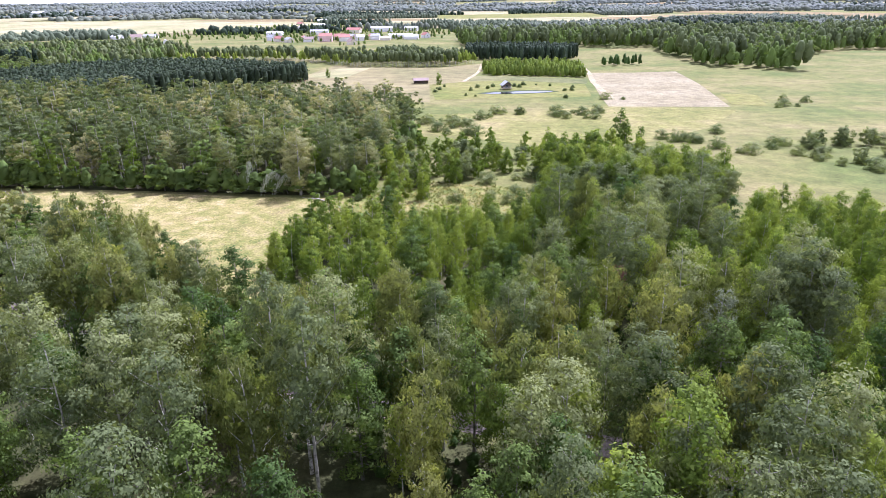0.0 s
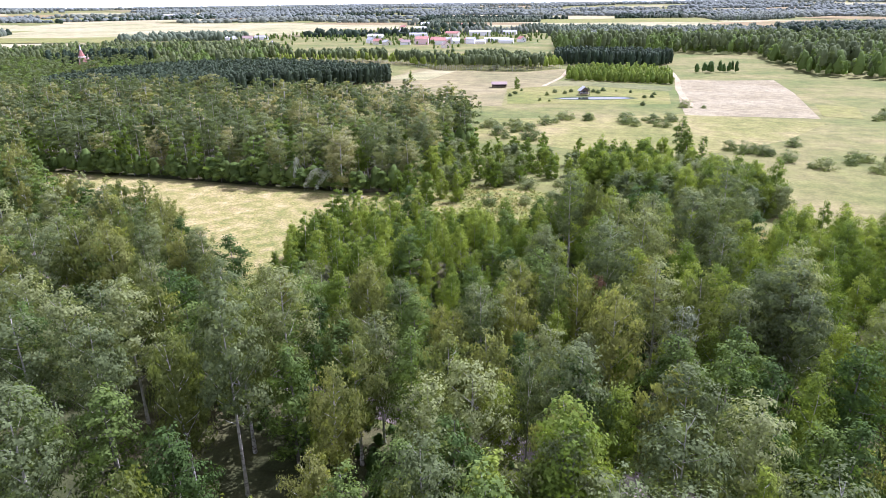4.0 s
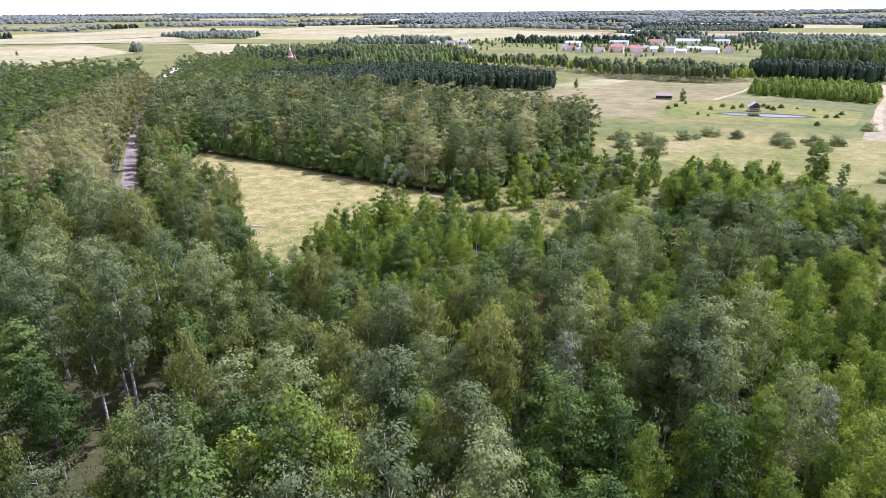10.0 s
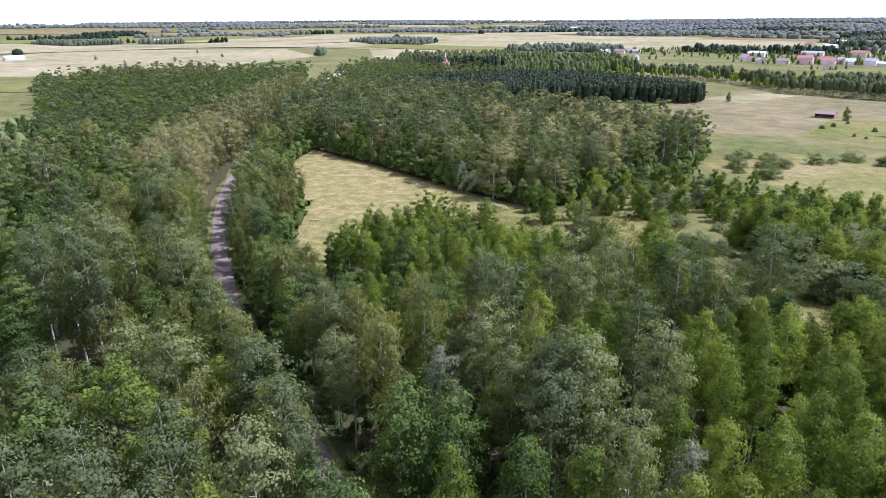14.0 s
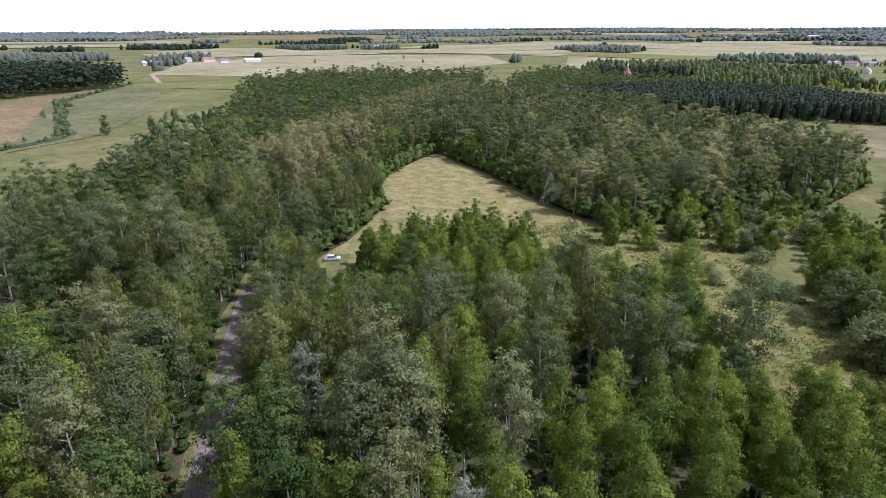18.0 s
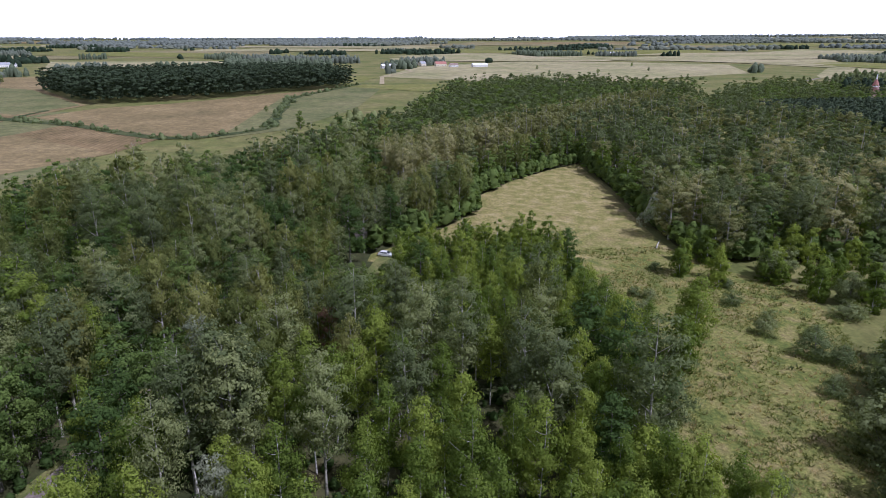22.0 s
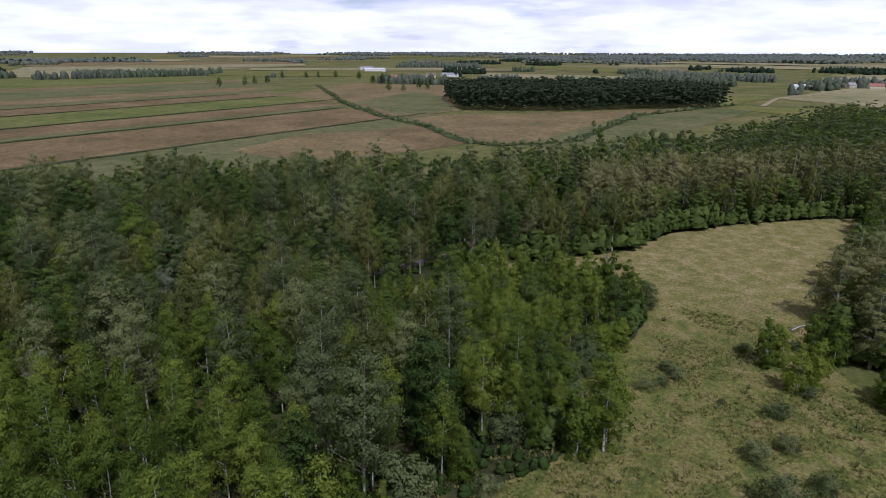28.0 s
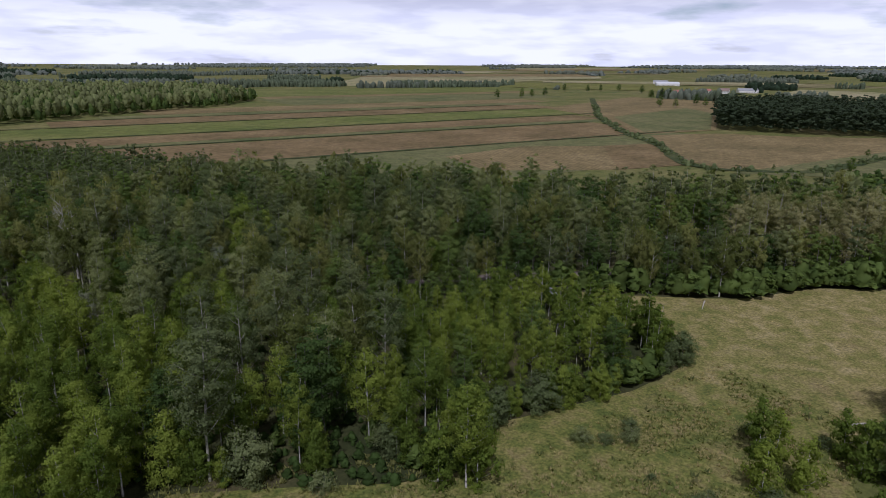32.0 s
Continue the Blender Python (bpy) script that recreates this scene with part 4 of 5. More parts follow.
for a, b in zip(DITCH_LINE[1:-1], DITCH_LINE[2:]):
    n = int(math.dist(a, b) / 4.5)
    for i in range(n):
        if rng.random() < 0.75:
            hedge.append((a[0] + (b[0] - a[0]) * i / n + rng.normal() * 2, a[1] + (b[1] - a[1]) * i / n + rng.normal() * 2, rng.uniform(0.6, 1.3), rng.uniform(1.0, 1.6)))
wood_stuff("ditch_bushes", "willow", hedge, 90, 2.6, "row of low willow bushes along the ditch", trunks=False)
EDGE_TREES = [(-16.9, 182.4, 0.82), (-18.6, 184.2, 0.7), (-8.4, 188.0, 0.75), (-14.1, 191.0, 0.72), (-14, 206, 0.75), (-27.5, 190, 0.7), (-25, 194, 0.8), (-31, 205, 0.8), (24, 163, 1.05), (29, 160, 0.9), (-22, 215, 0.9), (2, 206, 0.7), (70, 257, 0.9), (-98, 531, 0.6), (-8, 478, 0.7)]
plant("birch_scrub", [(x, y, s * 1.65, 0.95) for x, y, s in EDGE_TREES], 3000, 1.2)
plant("lone_poplar", [(67.8, 258, 1.0, 1.0), (76.5, 259, 0.55, 1.1), (-300, 65, 0.75, 1.1), (-296, 89, 0.65, 1.2)], 5200, 1.15)

# woods farther off
FAR_ZONES = [
    ("pine_plantation", PINES, "pine", 5.0, 0.85, 1.0, 190, 2.1), ("roadside_wood", WEST_ROAD, "aspen", 6.6, 0.7, 0.95, 320, 2.6), ("alder_thicket", WEST_SMALL, "alder", 6.0, 0.45, 0.8, 200, 2.8),
    ("mixed_wood", BEYOND, "aspen", 6.6, 0.65, 0.9, 260, 2.9),
    ("village_wood", [(-420, 640), (-330, 568), (-258, 602), (-300, 695), (-290, 760), (-420, 930), (-620, 880), (-690, 760), (-560, 620)], "aspen", 9.5, 0.55, 0.95, 110, 4.0),
    ("village_trees", [(-440, 1120), (-60, 1150), (40, 1260), (-150, 1760), (-480, 1700), (-640, 1300)], "alder", 24.0, 0.3, 0.6, 90, 4.0),
    ("church_pines", [(-470, 560), (-440, 600), (-395, 640), (-380, 600), (-430, 560)], "pine", 8.0, 1.2, 1.5, 120, 2.2),
    ("birch_row_wood", [(-290, 690), (-200, 745), (-120, 695), (-60, 720), (14, 690), (26, 642), (-8, 609), (-88, 620), (-112, 643), (-165, 690)], "aspen", 5.6, 0.6, 0.8, 150, 2.6),
    ("birch_plantation", [(29, 538), (70, 526), (106, 514), (112, 560), (110, 600), (40, 612), (30, 590)], "birch_scrub", 4.6, 0.75, 1.25, 150, 2.6),
    ("pine_row", [(16, 690), (112, 655), (140, 725), (60, 770), (18, 760)], "pine", 6.0, 0.9, 1.05, 110, 2.2),
    ("field_clump", [(137, 597), (172, 606), (178, 626), (140, 620)], "alder", 7.0, 0.4, 0.65, 80, 2.2),
    ("northern_wood", [(232, 744), (228, 590), (290, 538), (310, 640), (440, 760), (640, 760), (700, 1080), (10, 1080), (20, 860), (80, 850), (160, 850), (250, 830)], "alder", 8.0, 0.6, 1.2, 110, 3.6),
    ("western_wood", [(-470, -128), (-640, -245), (-720, -215), (-800, -60), (-790, 40), (-690, 94), (-650, 84), (-510, -48)], "pine", 7.0, 1.35, 1.75, 330, 1.9),
    ("southern_wood", [(110, -470), (-27, -572), (-103, -626), (-177, -668), (-254, -772), (-240, -1100), (150, -1300), (500, -1100), (500, -600), (250, -440)], "alder", 9.0, 0.85, 1.1, 90, 4.4),
]
SECOND = dict(roadside_wood="alder", northern_wood="aspen", southern_wood="aspen", mixed_wood="alder", village_wood="alder", birch_row_wood="young_birch", alder_thicket="aspen")
for name, poly, kind, step, lo, hi, leaves, grow in FAR_ZONES:
    pts = scatter(rng, poly, step)
    pts = pts[(off_line(ROAD, pts) > np.where(pts[:, 0] < -400, 15, 7)) & ~inside(POPLAR_BELT, pts)]
    wide = name in ("roadside_wood", "mixed_wood", "northern_wood", "southern_wood")
    rows_ = [(x, y, rng.uniform(lo * 0.75, hi * 1.12) if wide else rng.uniform(lo, hi), rng.uniform(1.05, 1.5)) for x, y in pts if math.hypot(x + 417, y - 562) > 16]
    wave = [noise.noise((x * 0.03, y * 0.03, 7.0)) + rng.normal() * 0.25 for x, y, _, _ in rows_]
    for which, k in enumerate((kind, SECOND.get(name))):
        part_rows = [q for q, w in zip(rows_, wave) if name not in SECOND or (w > 0) == bool(which)]
        if k and part_rows:
            wood_stuff(name, k, part_rows, leaves, grow, "distant " + name.replace("_", " ") + " of " + k.replace("_", " ") + " trees", trunks=name in ("pine_plantation", "birch_row_wood"))


def far_blobs():
    """Small rough crowns, packed, for the woods of the distance."""
    out = []
    for s in range(6):
        g = np.random.default_rng(900 + s)
        n = 7
        a = np.linspace(0, 2 * np.pi, n, endpoint=False)
        rows_ = [(0.8, 0.0), (1.0, 0.45), (0.72, 0.8)]
        v = [(r * math.cos(t) * (q := g.uniform(0.55, 1.3)), r * math.sin(t) * q, z * g.uniform(0.85, 1.12)) for r, z in rows_ for t in a] + [(0, 0, g.uniform(0.94, 1.08))]
        f = []
        for i in range(2):
            for j in range(n):
                k = (j + 1) % n
                f += [(i * n + j, i * n + k, (i + 1) * n + k), (i * n + j, (i + 1) * n + k, (i + 1) * n + j)]
        f += [(2 * n + j, 2 * n + (j + 1) % n, 3 * n) for j in range(n)]
        out.append((np.array(v), np.array(f)))
    return out


NEAR_LAND = [(-1250, 1000), (-820, 700), (-780, 330), (-860, 40), (-860, -600), (-1000, -1000), (-260, -1200), (600, -1100), (600, 760), (720, 1060), (-150, 1060), (-420, 1250)]
OPEN_LAND = [list(zip(*[iter([c for v in ob.data.vertices for c in v.co[:2]])] * 2)) for ob in scene.objects if ob.name.split(".")[0] in ("stubble_field", "green_field", "far_tan_field")]
OPEN_LAND.append([(-330, 1000), (20, 1000), (60, 1180), (-40, 1480), (-380, 1340)])
BLOBS = far_blobs()


def distance_wood(name, kind, seed, d0, d1, step, threshold, label):
    g = np.random.default_rng(seed)
    gx, gy = np.meshgrid(np.arange(-d1, d1, step), np.arange(-d1, d1, step))
    pts = np.stack([gx.ravel() + 30.0, gy.ravel() + 100.0], 1)
    pts += g.uniform(-0.4, 0.4, pts.shape) * step
    d = np.hypot(pts[:, 0] - 30, pts[:, 1] - 100)
    az = np.arctan2(pts[:, 0] - 30, pts[:, 1] - 100)
    pts = pts[(d > d0) & (d < d1) & ((az < 0.75) | (az > 3.0))]
    pts = pts[~inside(NEAR_LAND, pts)]
    # belts lie across the view: long along the ring, thin outwards
    d = np.hypot(pts[:, 0] - 30, pts[:, 1] - 100)
    az = np.arctan2(pts[:, 0] - 30, pts[:, 1] - 100)
    wave = np.array([noise.noise((a * 4.2 + seed, q / 330.0, seed * 1.7)) + 0.5 * noise.noise((a * 11 + seed, q / 140.0, 4.0)) for a, q in zip(az, d)])
    pts = pts[wave > threshold + np.clip((-az - 0.35) * 0.5, 0, 0.3) + np.where(az > 2.5, 0.2, 0.0)]
    for poly in OPEN_LAND:
        pts = pts[~inside(poly, pts)]
    vs, fs, n = [], [], 0
    z = rise(pts[:, 0], pts[:, 1])
    for i, ((x, y), z0) in enumerate(zip(pts, z)):
        v, f = BLOBS[i % 6]
        s, h = step * g.uniform(0.3, 0.62), g.uniform(7, 18)
        vs.append(v * [s, s, h] + [x, y, z0])
        fs.append(f + n)
        n += len(v)
    tagged(new(name, mesh_from(name, np.concatenate(vs), np.concatenate(fs), [LEAF[kind]])), label, "woodland", kind="stuff")


# haze sits in the leaf colour of all these belts but the pines
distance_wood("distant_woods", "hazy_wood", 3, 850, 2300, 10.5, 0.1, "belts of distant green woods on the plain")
distance_wood("distant_groves", "hazy_grove", 8, 850, 2600, 11, 0.2, "hazy grey-green groves scattered over the plain")
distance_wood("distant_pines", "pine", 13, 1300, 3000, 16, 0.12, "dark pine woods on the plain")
distance_wood("far_woods", "spruce", 5, 2600, 5100, 26, -0.05, "hazy pale forest belts along the horizon")
distance_wood("far_groves", "hazy_grove", 21, 2300, 5100, 26, 0.12, "hazy grey-green woods far towards the horizon")


# ---- undergrowth along the edges of the woods ----
def edge_spots(poly, step, inset, lo, hi, keep=1.0):
    out = []
    c = np.mean(np.asarray(poly, float), 0)
    for a, b in zip(poly, poly[1:] + poly[:1]):
        n = max(1, int(math.dist(a, b) / step))
        for i in range(n):
            if rng.random() > keep:
                continue
            x, y = a[0] + (b[0] - a[0]) * i / n, a[1] + (b[1] - a[1]) * i / n
            d = math.hypot(c[0] - x, c[1] - y) + 1e-6
            k = inset * rng.uniform(0.2, 1.3) / d
            out.append((x + (c[0] - x) * k + rng.normal() * 0.5, y + (c[1] - y) * k + rng.normal() * 0.5, rng.uniform(lo, hi), rng.uniform(0.8, 1.3)))
    return out


under = []
for poly, lo, hi in ((NORTH_WOOD, 1.3, 2.6), (COPSE, 1.2, 2.4), (LOBE, 0.9, 1.7), (STAND_D, 0.6, 1.2)):
    under += edge_spots(poly, 2.6, 1.8, lo, hi)
under += edge_spots(BIRCH_STAND, 3.4, 1.8, 0.3, 0.8, 0.7)
under = [u for u in under if off_line(ROAD, np.array([u[:2]]))[0] > 4.5]
wood_stuff("undergrowth", "alder", [(x, y, q * 0.22, w * 1.5) for x, y, q, w in under], 220, 6.5, "dense bushes and saplings along the edge of the wood", trunks=False)
floor_plants = [(x, y, rng.uniform(0.2, 0.6), rng.uniform(0.9, 1.5)) for poly in (CENTRE, BIRCH_STAND, [(-60, 90), (40, 40), (110, 40), (110, 80), (60, 66), (-40, 100)], [(18, 142), (62, 134), (50, 152), (24, 161)]) for x, y in scatter(rng, poly, 2.6)
                if off_line(ROAD, np.array([[x, y]]))[0] > 3.2 and not inside(MEADOW, np.array([[x, y]]))[0]]
wood_stuff("forest_floor_plants", "alder", [(x, y, s * 0.22, w * 2.2) for x, y, s, w in floor_plants], 60, 3.2, "ferns, nettles and saplings on the forest floor", trunks=False)


# ---- trees that stand out ----
def leafless(name, x, y, h, lean, seed, mat, label, category="dead tree", limbs=16, radius=0.16):
    """A bare tree: a forking trunk and twigs."""
    g = np.random.default_rng(seed)
    k = 8
    zz = np.linspace(-0.3, h, k)
    path = np.column_stack([lean[0] * np.clip(zz / h, 0, 1) ** 1.6 * h, lean[1] * np.clip(zz / h, 0, 1) ** 1.6 * h, zz * math.sqrt(max(0.1, 1 - 0.5 * (lean[0] ** 2 + lean[1] ** 2)))])
    trunk = tube(path, radius * np.linspace(1, 0.15, k), 7)
    pieces = []
    for i in range(limbs):
        u = g.uniform(0.35, 0.95)
        root = np.array([np.interp(u * h, zz, path[:, j]) for j in range(3)])
        a, ln = g.uniform(0, 6.283), h * g.uniform(0.14, 0.3)
        tip = root + [math.cos(a) * ln * 0.7, math.sin(a) * ln * 0.7, ln * g.uniform(0.4, 0.9)]
        pieces.append([tube([root, (root + tip) / 2 + [0, 0, -0.05 * ln], tip], [radius * 0.4, radius * 0.25, radius * 0.06], 4)])
        for j in range(3):
            r2 = root + (tip - root) * g.uniform(0.4, 0.95)
            t2 = r2 + g.normal(size=3) * ln * 0.22 + [0, 0, ln * 0.15]
            pieces[-1].append(tube([r2, t2, t2 + (t2 - r2) * 0.1], [radius * 0.16, radius * 0.05, radius * 0.03], 4))
    root_ob = tagged(new(name), label, category)
    root_ob.location = (x, y, 0)
    for nm, (v, f) in [("trunk", trunk)] + [("branch", join(p)) for p in pieces]:
        ob = new(nm, mesh_from(nm, v, f, [mat], smooth=True))
        ob.parent = root_ob
    return root_ob


leafless("dead_tree", 64.5, 33, 24, (0.03, 0.02), 5, DEAD_WOOD, "bare grey dead tree with forked branches", limbs=22, radius=0.22)


def bent_stem(x, y, span, top, turn, seed):
    """A thin white birch stem bent over to the ground."""
    u = np.linspace(0, 1, 12)
    path = np.column_stack([np.cos(turn) * u * span, np.sin(turn) * u * span, top * np.sin(np.pi * np.clip(u * 0.92, 0, 1)) ** 0.8 + 0.05])
    v, f = tube(path, np.linspace(0.11, 0.03, 12), 6)
    ob = tagged(new("bent_birch_stem", mesh_from("bent_birch_stem", v, f, [BARK_WHITE], smooth=True)), "thin white birch stem bent over in an arch", "fallen tree")
    ob.location = (x, y, 0)


bent_stem(57, 83, 6.5, 9.0, 0.4, 1)
bent_stem(60, 86, 7.5, 7.5, 2.8, 2)
bent_stem(55.5, 87, 5.0, 6.0, 1.2, 3)


def fallen_trunk(x, y, length, turn, mat, label):
    u = np.linspace(0, 1, 8)
    v, f = tube(np.column_stack([np.cos(turn) * u * length, np.sin(turn) * u * length, 0.35 + 0.25 * np.sin(u * 5)]), np.linspace(0.2, 0.07, 8), 7)
    ob = tagged(new("fallen_trunk", mesh_from("fallen_trunk", v, f, [mat], smooth=True)), label, "fallen tree")
    ob.location = (x, y, 0)


fallen_trunk(-38, 186, 9, 2.6, BARK_WHITE, "bare white trunk lying on the meadow")
fallen_trunk(-70, 136, 6, 0.5, DEAD_WOOD, "grey fallen trunk at the edge of the meadow")

SILVER = leaf_material("silver_willow_leaf", (0.42, 0.45, 0.36), (0.58, 0.60, 0.50), 0.3)


def silver_plume(x, y, h, reach, turn, seed):
    """A leaning silver willow: an arched trunk and hanging pale foliage."""
    g = np.random.default_rng(seed)
    u = np.linspace(0, 1, 9)
    path = np.column_stack([np.cos(turn) * u ** 1.3 * reach, np.sin(turn) * u ** 1.3 * reach, h * np.sin(u * 2.7)])
    trunk = tube(path, np.linspace(0.16, 0.03, 9), 6)
    n = 360
    k = g.uniform(0.35, 1.0, n)
    pos = np.column_stack([np.interp(k, u, path[:, j]) for j in range(3)]) + g.normal(scale=(0.32, 0.32, 0.22), size=(n, 3))
    pos[:, 2] -= g.uniform(0, 1, n) ** 1.5 * h * 0.25
    pos[:, 2] = np.maximum(pos[:, 2], 0.4)
    ln = g.uniform(0.3, 0.8, (n, 1))
    down = np.column_stack([np.cos(turn) * 0.35 + g.normal(scale=0.2, size=n), np.sin(turn) * 0.35 + g.normal(scale=0.2, size=n), -np.ones(n)]) * ln
    side = np.cross(down, g.normal(size=(n, 3)))
    side *= 0.07 / (np.linalg.norm(side, axis=1)[:, None] + 1e-6)
    v = np.stack([pos - side, pos + side, pos + down], 1).reshape(-1, 3)
    root_ob = tagged(new("silver_willow"), "leaning silver-white willow drooping over the meadow edge", "willow tree")
    root_ob.location = (x, y, 0)
    for nm, me in (("trunk", mesh_from("trunk", *trunk, [BARK_GREY], smooth=True)), ("foliage", mesh_from("foliage", v, np.arange(len(v)).reshape(-1, 3), [SILVER]))):
        ob = new(nm, me)
        ob.parent = root_ob


silver_plume(-46.5, 195, 7.6, 10.2, 3.93, 1)
silver_plume(-51.5, 195.5, 8.0, 9.5, 4.0, 2)
silver_plume(-62, 198, 10.5, 4.5, 4.4, 3)

# tussocks, tall weeds and tufts of the rough meadow
def grass_tufts(name, poly, step, keep, h0, h1, mat, label, seed, skip=()):
    g = np.random.default_rng(seed)
    pts = scatter(g, poly, step)
    pts = pts[g.random(len(pts)) < keep]
    wave = np.array([noise.noise((x * 0.09, y * 0.09, seed)) + 0.5 * noise.noise((x * 0.3, y * 0.3, seed + 3)) for x, y in pts])
    pts = pts[wave > -0.05]
    n, k = len(pts), 9
    base = np.repeat(pts, k, 0)
    a = g.uniform(0, 6.283, n * k)
    size = np.repeat(g.uniform(h0, h1, n), k) * g.uniform(0.6, 1.2, n * k)
    r0 = size * g.uniform(0.1, 0.9, n * k)
    foot = np.column_stack([base[:, 0] + np.cos(a) * r0, base[:, 1] + np.sin(a) * r0, np.full(n * k, 0.05)])
    lean = np.column_stack([np.cos(a), np.sin(a), np.full(n * k, 1.3)]) * size[:, None] * 0.7
    side = np.column_stack([-np.sin(a), np.cos(a), np.zeros(n * k)]) * size[:, None] * 0.3
    v = np.stack([foot - side, foot + side, foot + lean], 1).reshape(-1, 3)
    tagged(new(name, mesh_from(name, v, np.arange(len(v)).reshape(-1, 3), [mat])), label, "grass", kind="stuff")


TUFT_GREEN = leaf_material("meadow_tuft_green", (0.17, 0.19, 0.06), (0.26, 0.26, 0.09), 0.5)
TUFT_TAN = leaf_material("meadow_tuft_dry", (0.30, 0.25, 0.12), (0.42, 0.35, 0.18), 0.5)
TUFT_DARK = leaf_material("meadow_tuft_weed", (0.12, 0.145, 0.05), (0.19, 0.16, 0.075), 0.4)
ROUGH_STRIP = [(-40, 160), (-26, 159), (22, 163), (48, 152), (64, 143), (78, 132), (100, 122), (112, 112), (130, 130), (100, 158), (66, 176), (40, 190), (24, 199), (-6, 208), (-24, 194), (-40, 188)]
grass_tufts("green_grass_tufts", ROUGH_STRIP, 0.95, 0.85, 0.25, 0.55, TUFT_GREEN, "green tussocks of rough grass on the meadow", 31)
grass_tufts("dry_grass_tufts", ROUGH_STRIP, 1.1, 0.75, 0.25, 0.5, TUFT_TAN, "dry tan grass tufts on the meadow", 32)
grass_tufts("weed_tufts", ROUGH_STRIP, 3.2, 0.45, 0.3, 0.8, TUFT_DARK, "tall dark weeds standing in the meadow", 33)
grass_tufts("meadow_dry_tufts", [(-160, 203), (-40, 188), (-40, 150), (-60, 130), (-100, 155), (-130, 172)], 1.8, 0.6, 0.14, 0.3, TUFT_TAN, "short dry grass tufts of the hay meadow", 34)
grass_tufts("wood_edge_tufts", [(104, 106), (92, 111), (76, 124), (62, 137), (46, 144), (26, 152), (22, 160), (48, 153), (64, 143), (78, 132), (100, 122), (110, 113)], 1.0, 1.0, 0.3, 0.8, TUFT_GREEN, "long grass along the edge of the birch wood", 35)

# single trees of the wood that are easily known again
SINGLE = [("tall_aspen", -15.3, 58.5, 1.42, 0.85), ("old_birch", 28.6, 78.8, 1.18, 1.0), ("young_birch", 22.1, 48.9, 1.7, 1.15), ("tall_aspen", 51.6, 86.1, 1.22, 1.1), ("tall_aspen", 48.5, 88.6, 1.1, 0.9), ("tall_aspen", 53.5, 89, 1.0, 0.8), ("aspen", 56.9, 141.0, 1.25, 1.15),
          ("young_birch", 26.2, 163.2, 1.25, 1.2), ("sallow_scrub", 57, 176, 1.7, 1.1), ("sallow_scrub", 52, 187, 1.9, 1.1), ("sallow_scrub", 62, 178, 1.6, 1.2), ("sallow_scrub", 45, 190, 1.5, 1.2), ("sallow_scrub", 68, 172, 1.5, 1.2)]
for kind in ("aspen", "tall_aspen", "old_birch", "young_birch", "sallow_scrub"):
    plant(kind, [q[1:] for q in SINGLE if q[0] == kind])
LEAF["grey_sallow"] = leaf_material("grey_sallow_leaf", (0.19, 0.215, 0.14), (0.26, 0.28, 0.19), 0.3)
LEAF["rust"] = leaf_material("rusty_leaf", (0.17, 0.10, 0.065), (0.22, 0.13, 0.085), 0.3)
for x, y, s, key, label in ((37.3, 80.5, 0.98, "grey_sallow", "grey-leaved sallow tree among green crowns"), (27.4, 98.4, 0.78, "rust", "small tree with rust-brown withered leaves"), (66, 88, 0.8, "grey_sallow", "grey-leaved sallow in the birch wood")):
    t = tree_proto("aspen", 77)
    t.name = "sallow_tree"
    tagged(t, label, "tree", "sallows of the wood")
    t.matrix_basis = tree_pose(x, y, s, 0.8)
    for ob in t.children:
        if ob.name.startswith("crown"):
            ob.data.materials[0] = LEAF[key]

# solitary trees in the western fields
LONE = [(-616, -636), (-666, -632), (-703, -648), (-747, -662), (-913, -783), (-936, -739), (-984, -748), (-1020, -730), (-982, -638), (-854, -511), (-870, -503), (-883, -496), (-862, -520), (-691, -367), (-694, -343),
        (-757, -355), (-756, -339), (-956, -517), (-940, -540), (-323, -80), (-294, 26), (-310, 63), (-400, 30)]
plant("alder", [(x, y, rng.uniform(0.8, 1.15) if x < -500 else rng.uniform(0.2, 0.4), rng.uniform(1.1, 1.5)) for x, y in LONE])
plant("alder", [(-700, 520, 0.6, 1.3), (-760, 560, 0.5, 1.3), (-900, 480, 0.55, 1.4), (-980, 600, 0.5, 1.3), (-830, 380, 0.6, 1.3), (-1050, 420, 0.5, 1.4), (-1150, 640, 0.55, 1.3)])
POND_SHRUBS = [(14, 443), (10, 417), (19, 459), (42, 470), (48, 457), (61, 469), (70, 463), (76, 436), (71, 403), (-4, 465), (-9, 455), (-10, 436), (38, 552), (16, 414), (81, 438), (52, 470), (45, 462), (26, 452), (30, 462), (84, 452), (-7, 447)]
plant("willow", [(x, y, rng.uniform(0.35, 0.8), rng.uniform(0.8, 1.2)) for x, y in POND_SHRUBS])


# ---- buildings ----
def part(name, bm, mat, parent, label=""):
    me = bpy.data.meshes.new(name)
    bm.to_mesh(me)
    bm.free()
    me.materials.append(mat)
    ob = new(name, me)
    ob.parent = parent
    if label:
        ob["label"] = label
    return ob


def box(bm, x0, y0, z0, x1, y1, z1):
    v = [bm.verts.new(p) for p in ((x0, y0, z0), (x1, y0, z0), (x1, y1, z0), (x0, y1, z0), (x0, y0, z1), (x1, y0, z1), (x1, y1, z1), (x0, y1, z1))]
    for q in ((3, 2, 1, 0), (4, 5, 6, 7), (0, 1, 5, 4), (1, 2, 6, 5), (2, 3, 7, 6), (3, 0, 4, 7)):
        bm.faces.new([v[i] for i in q])
    return v


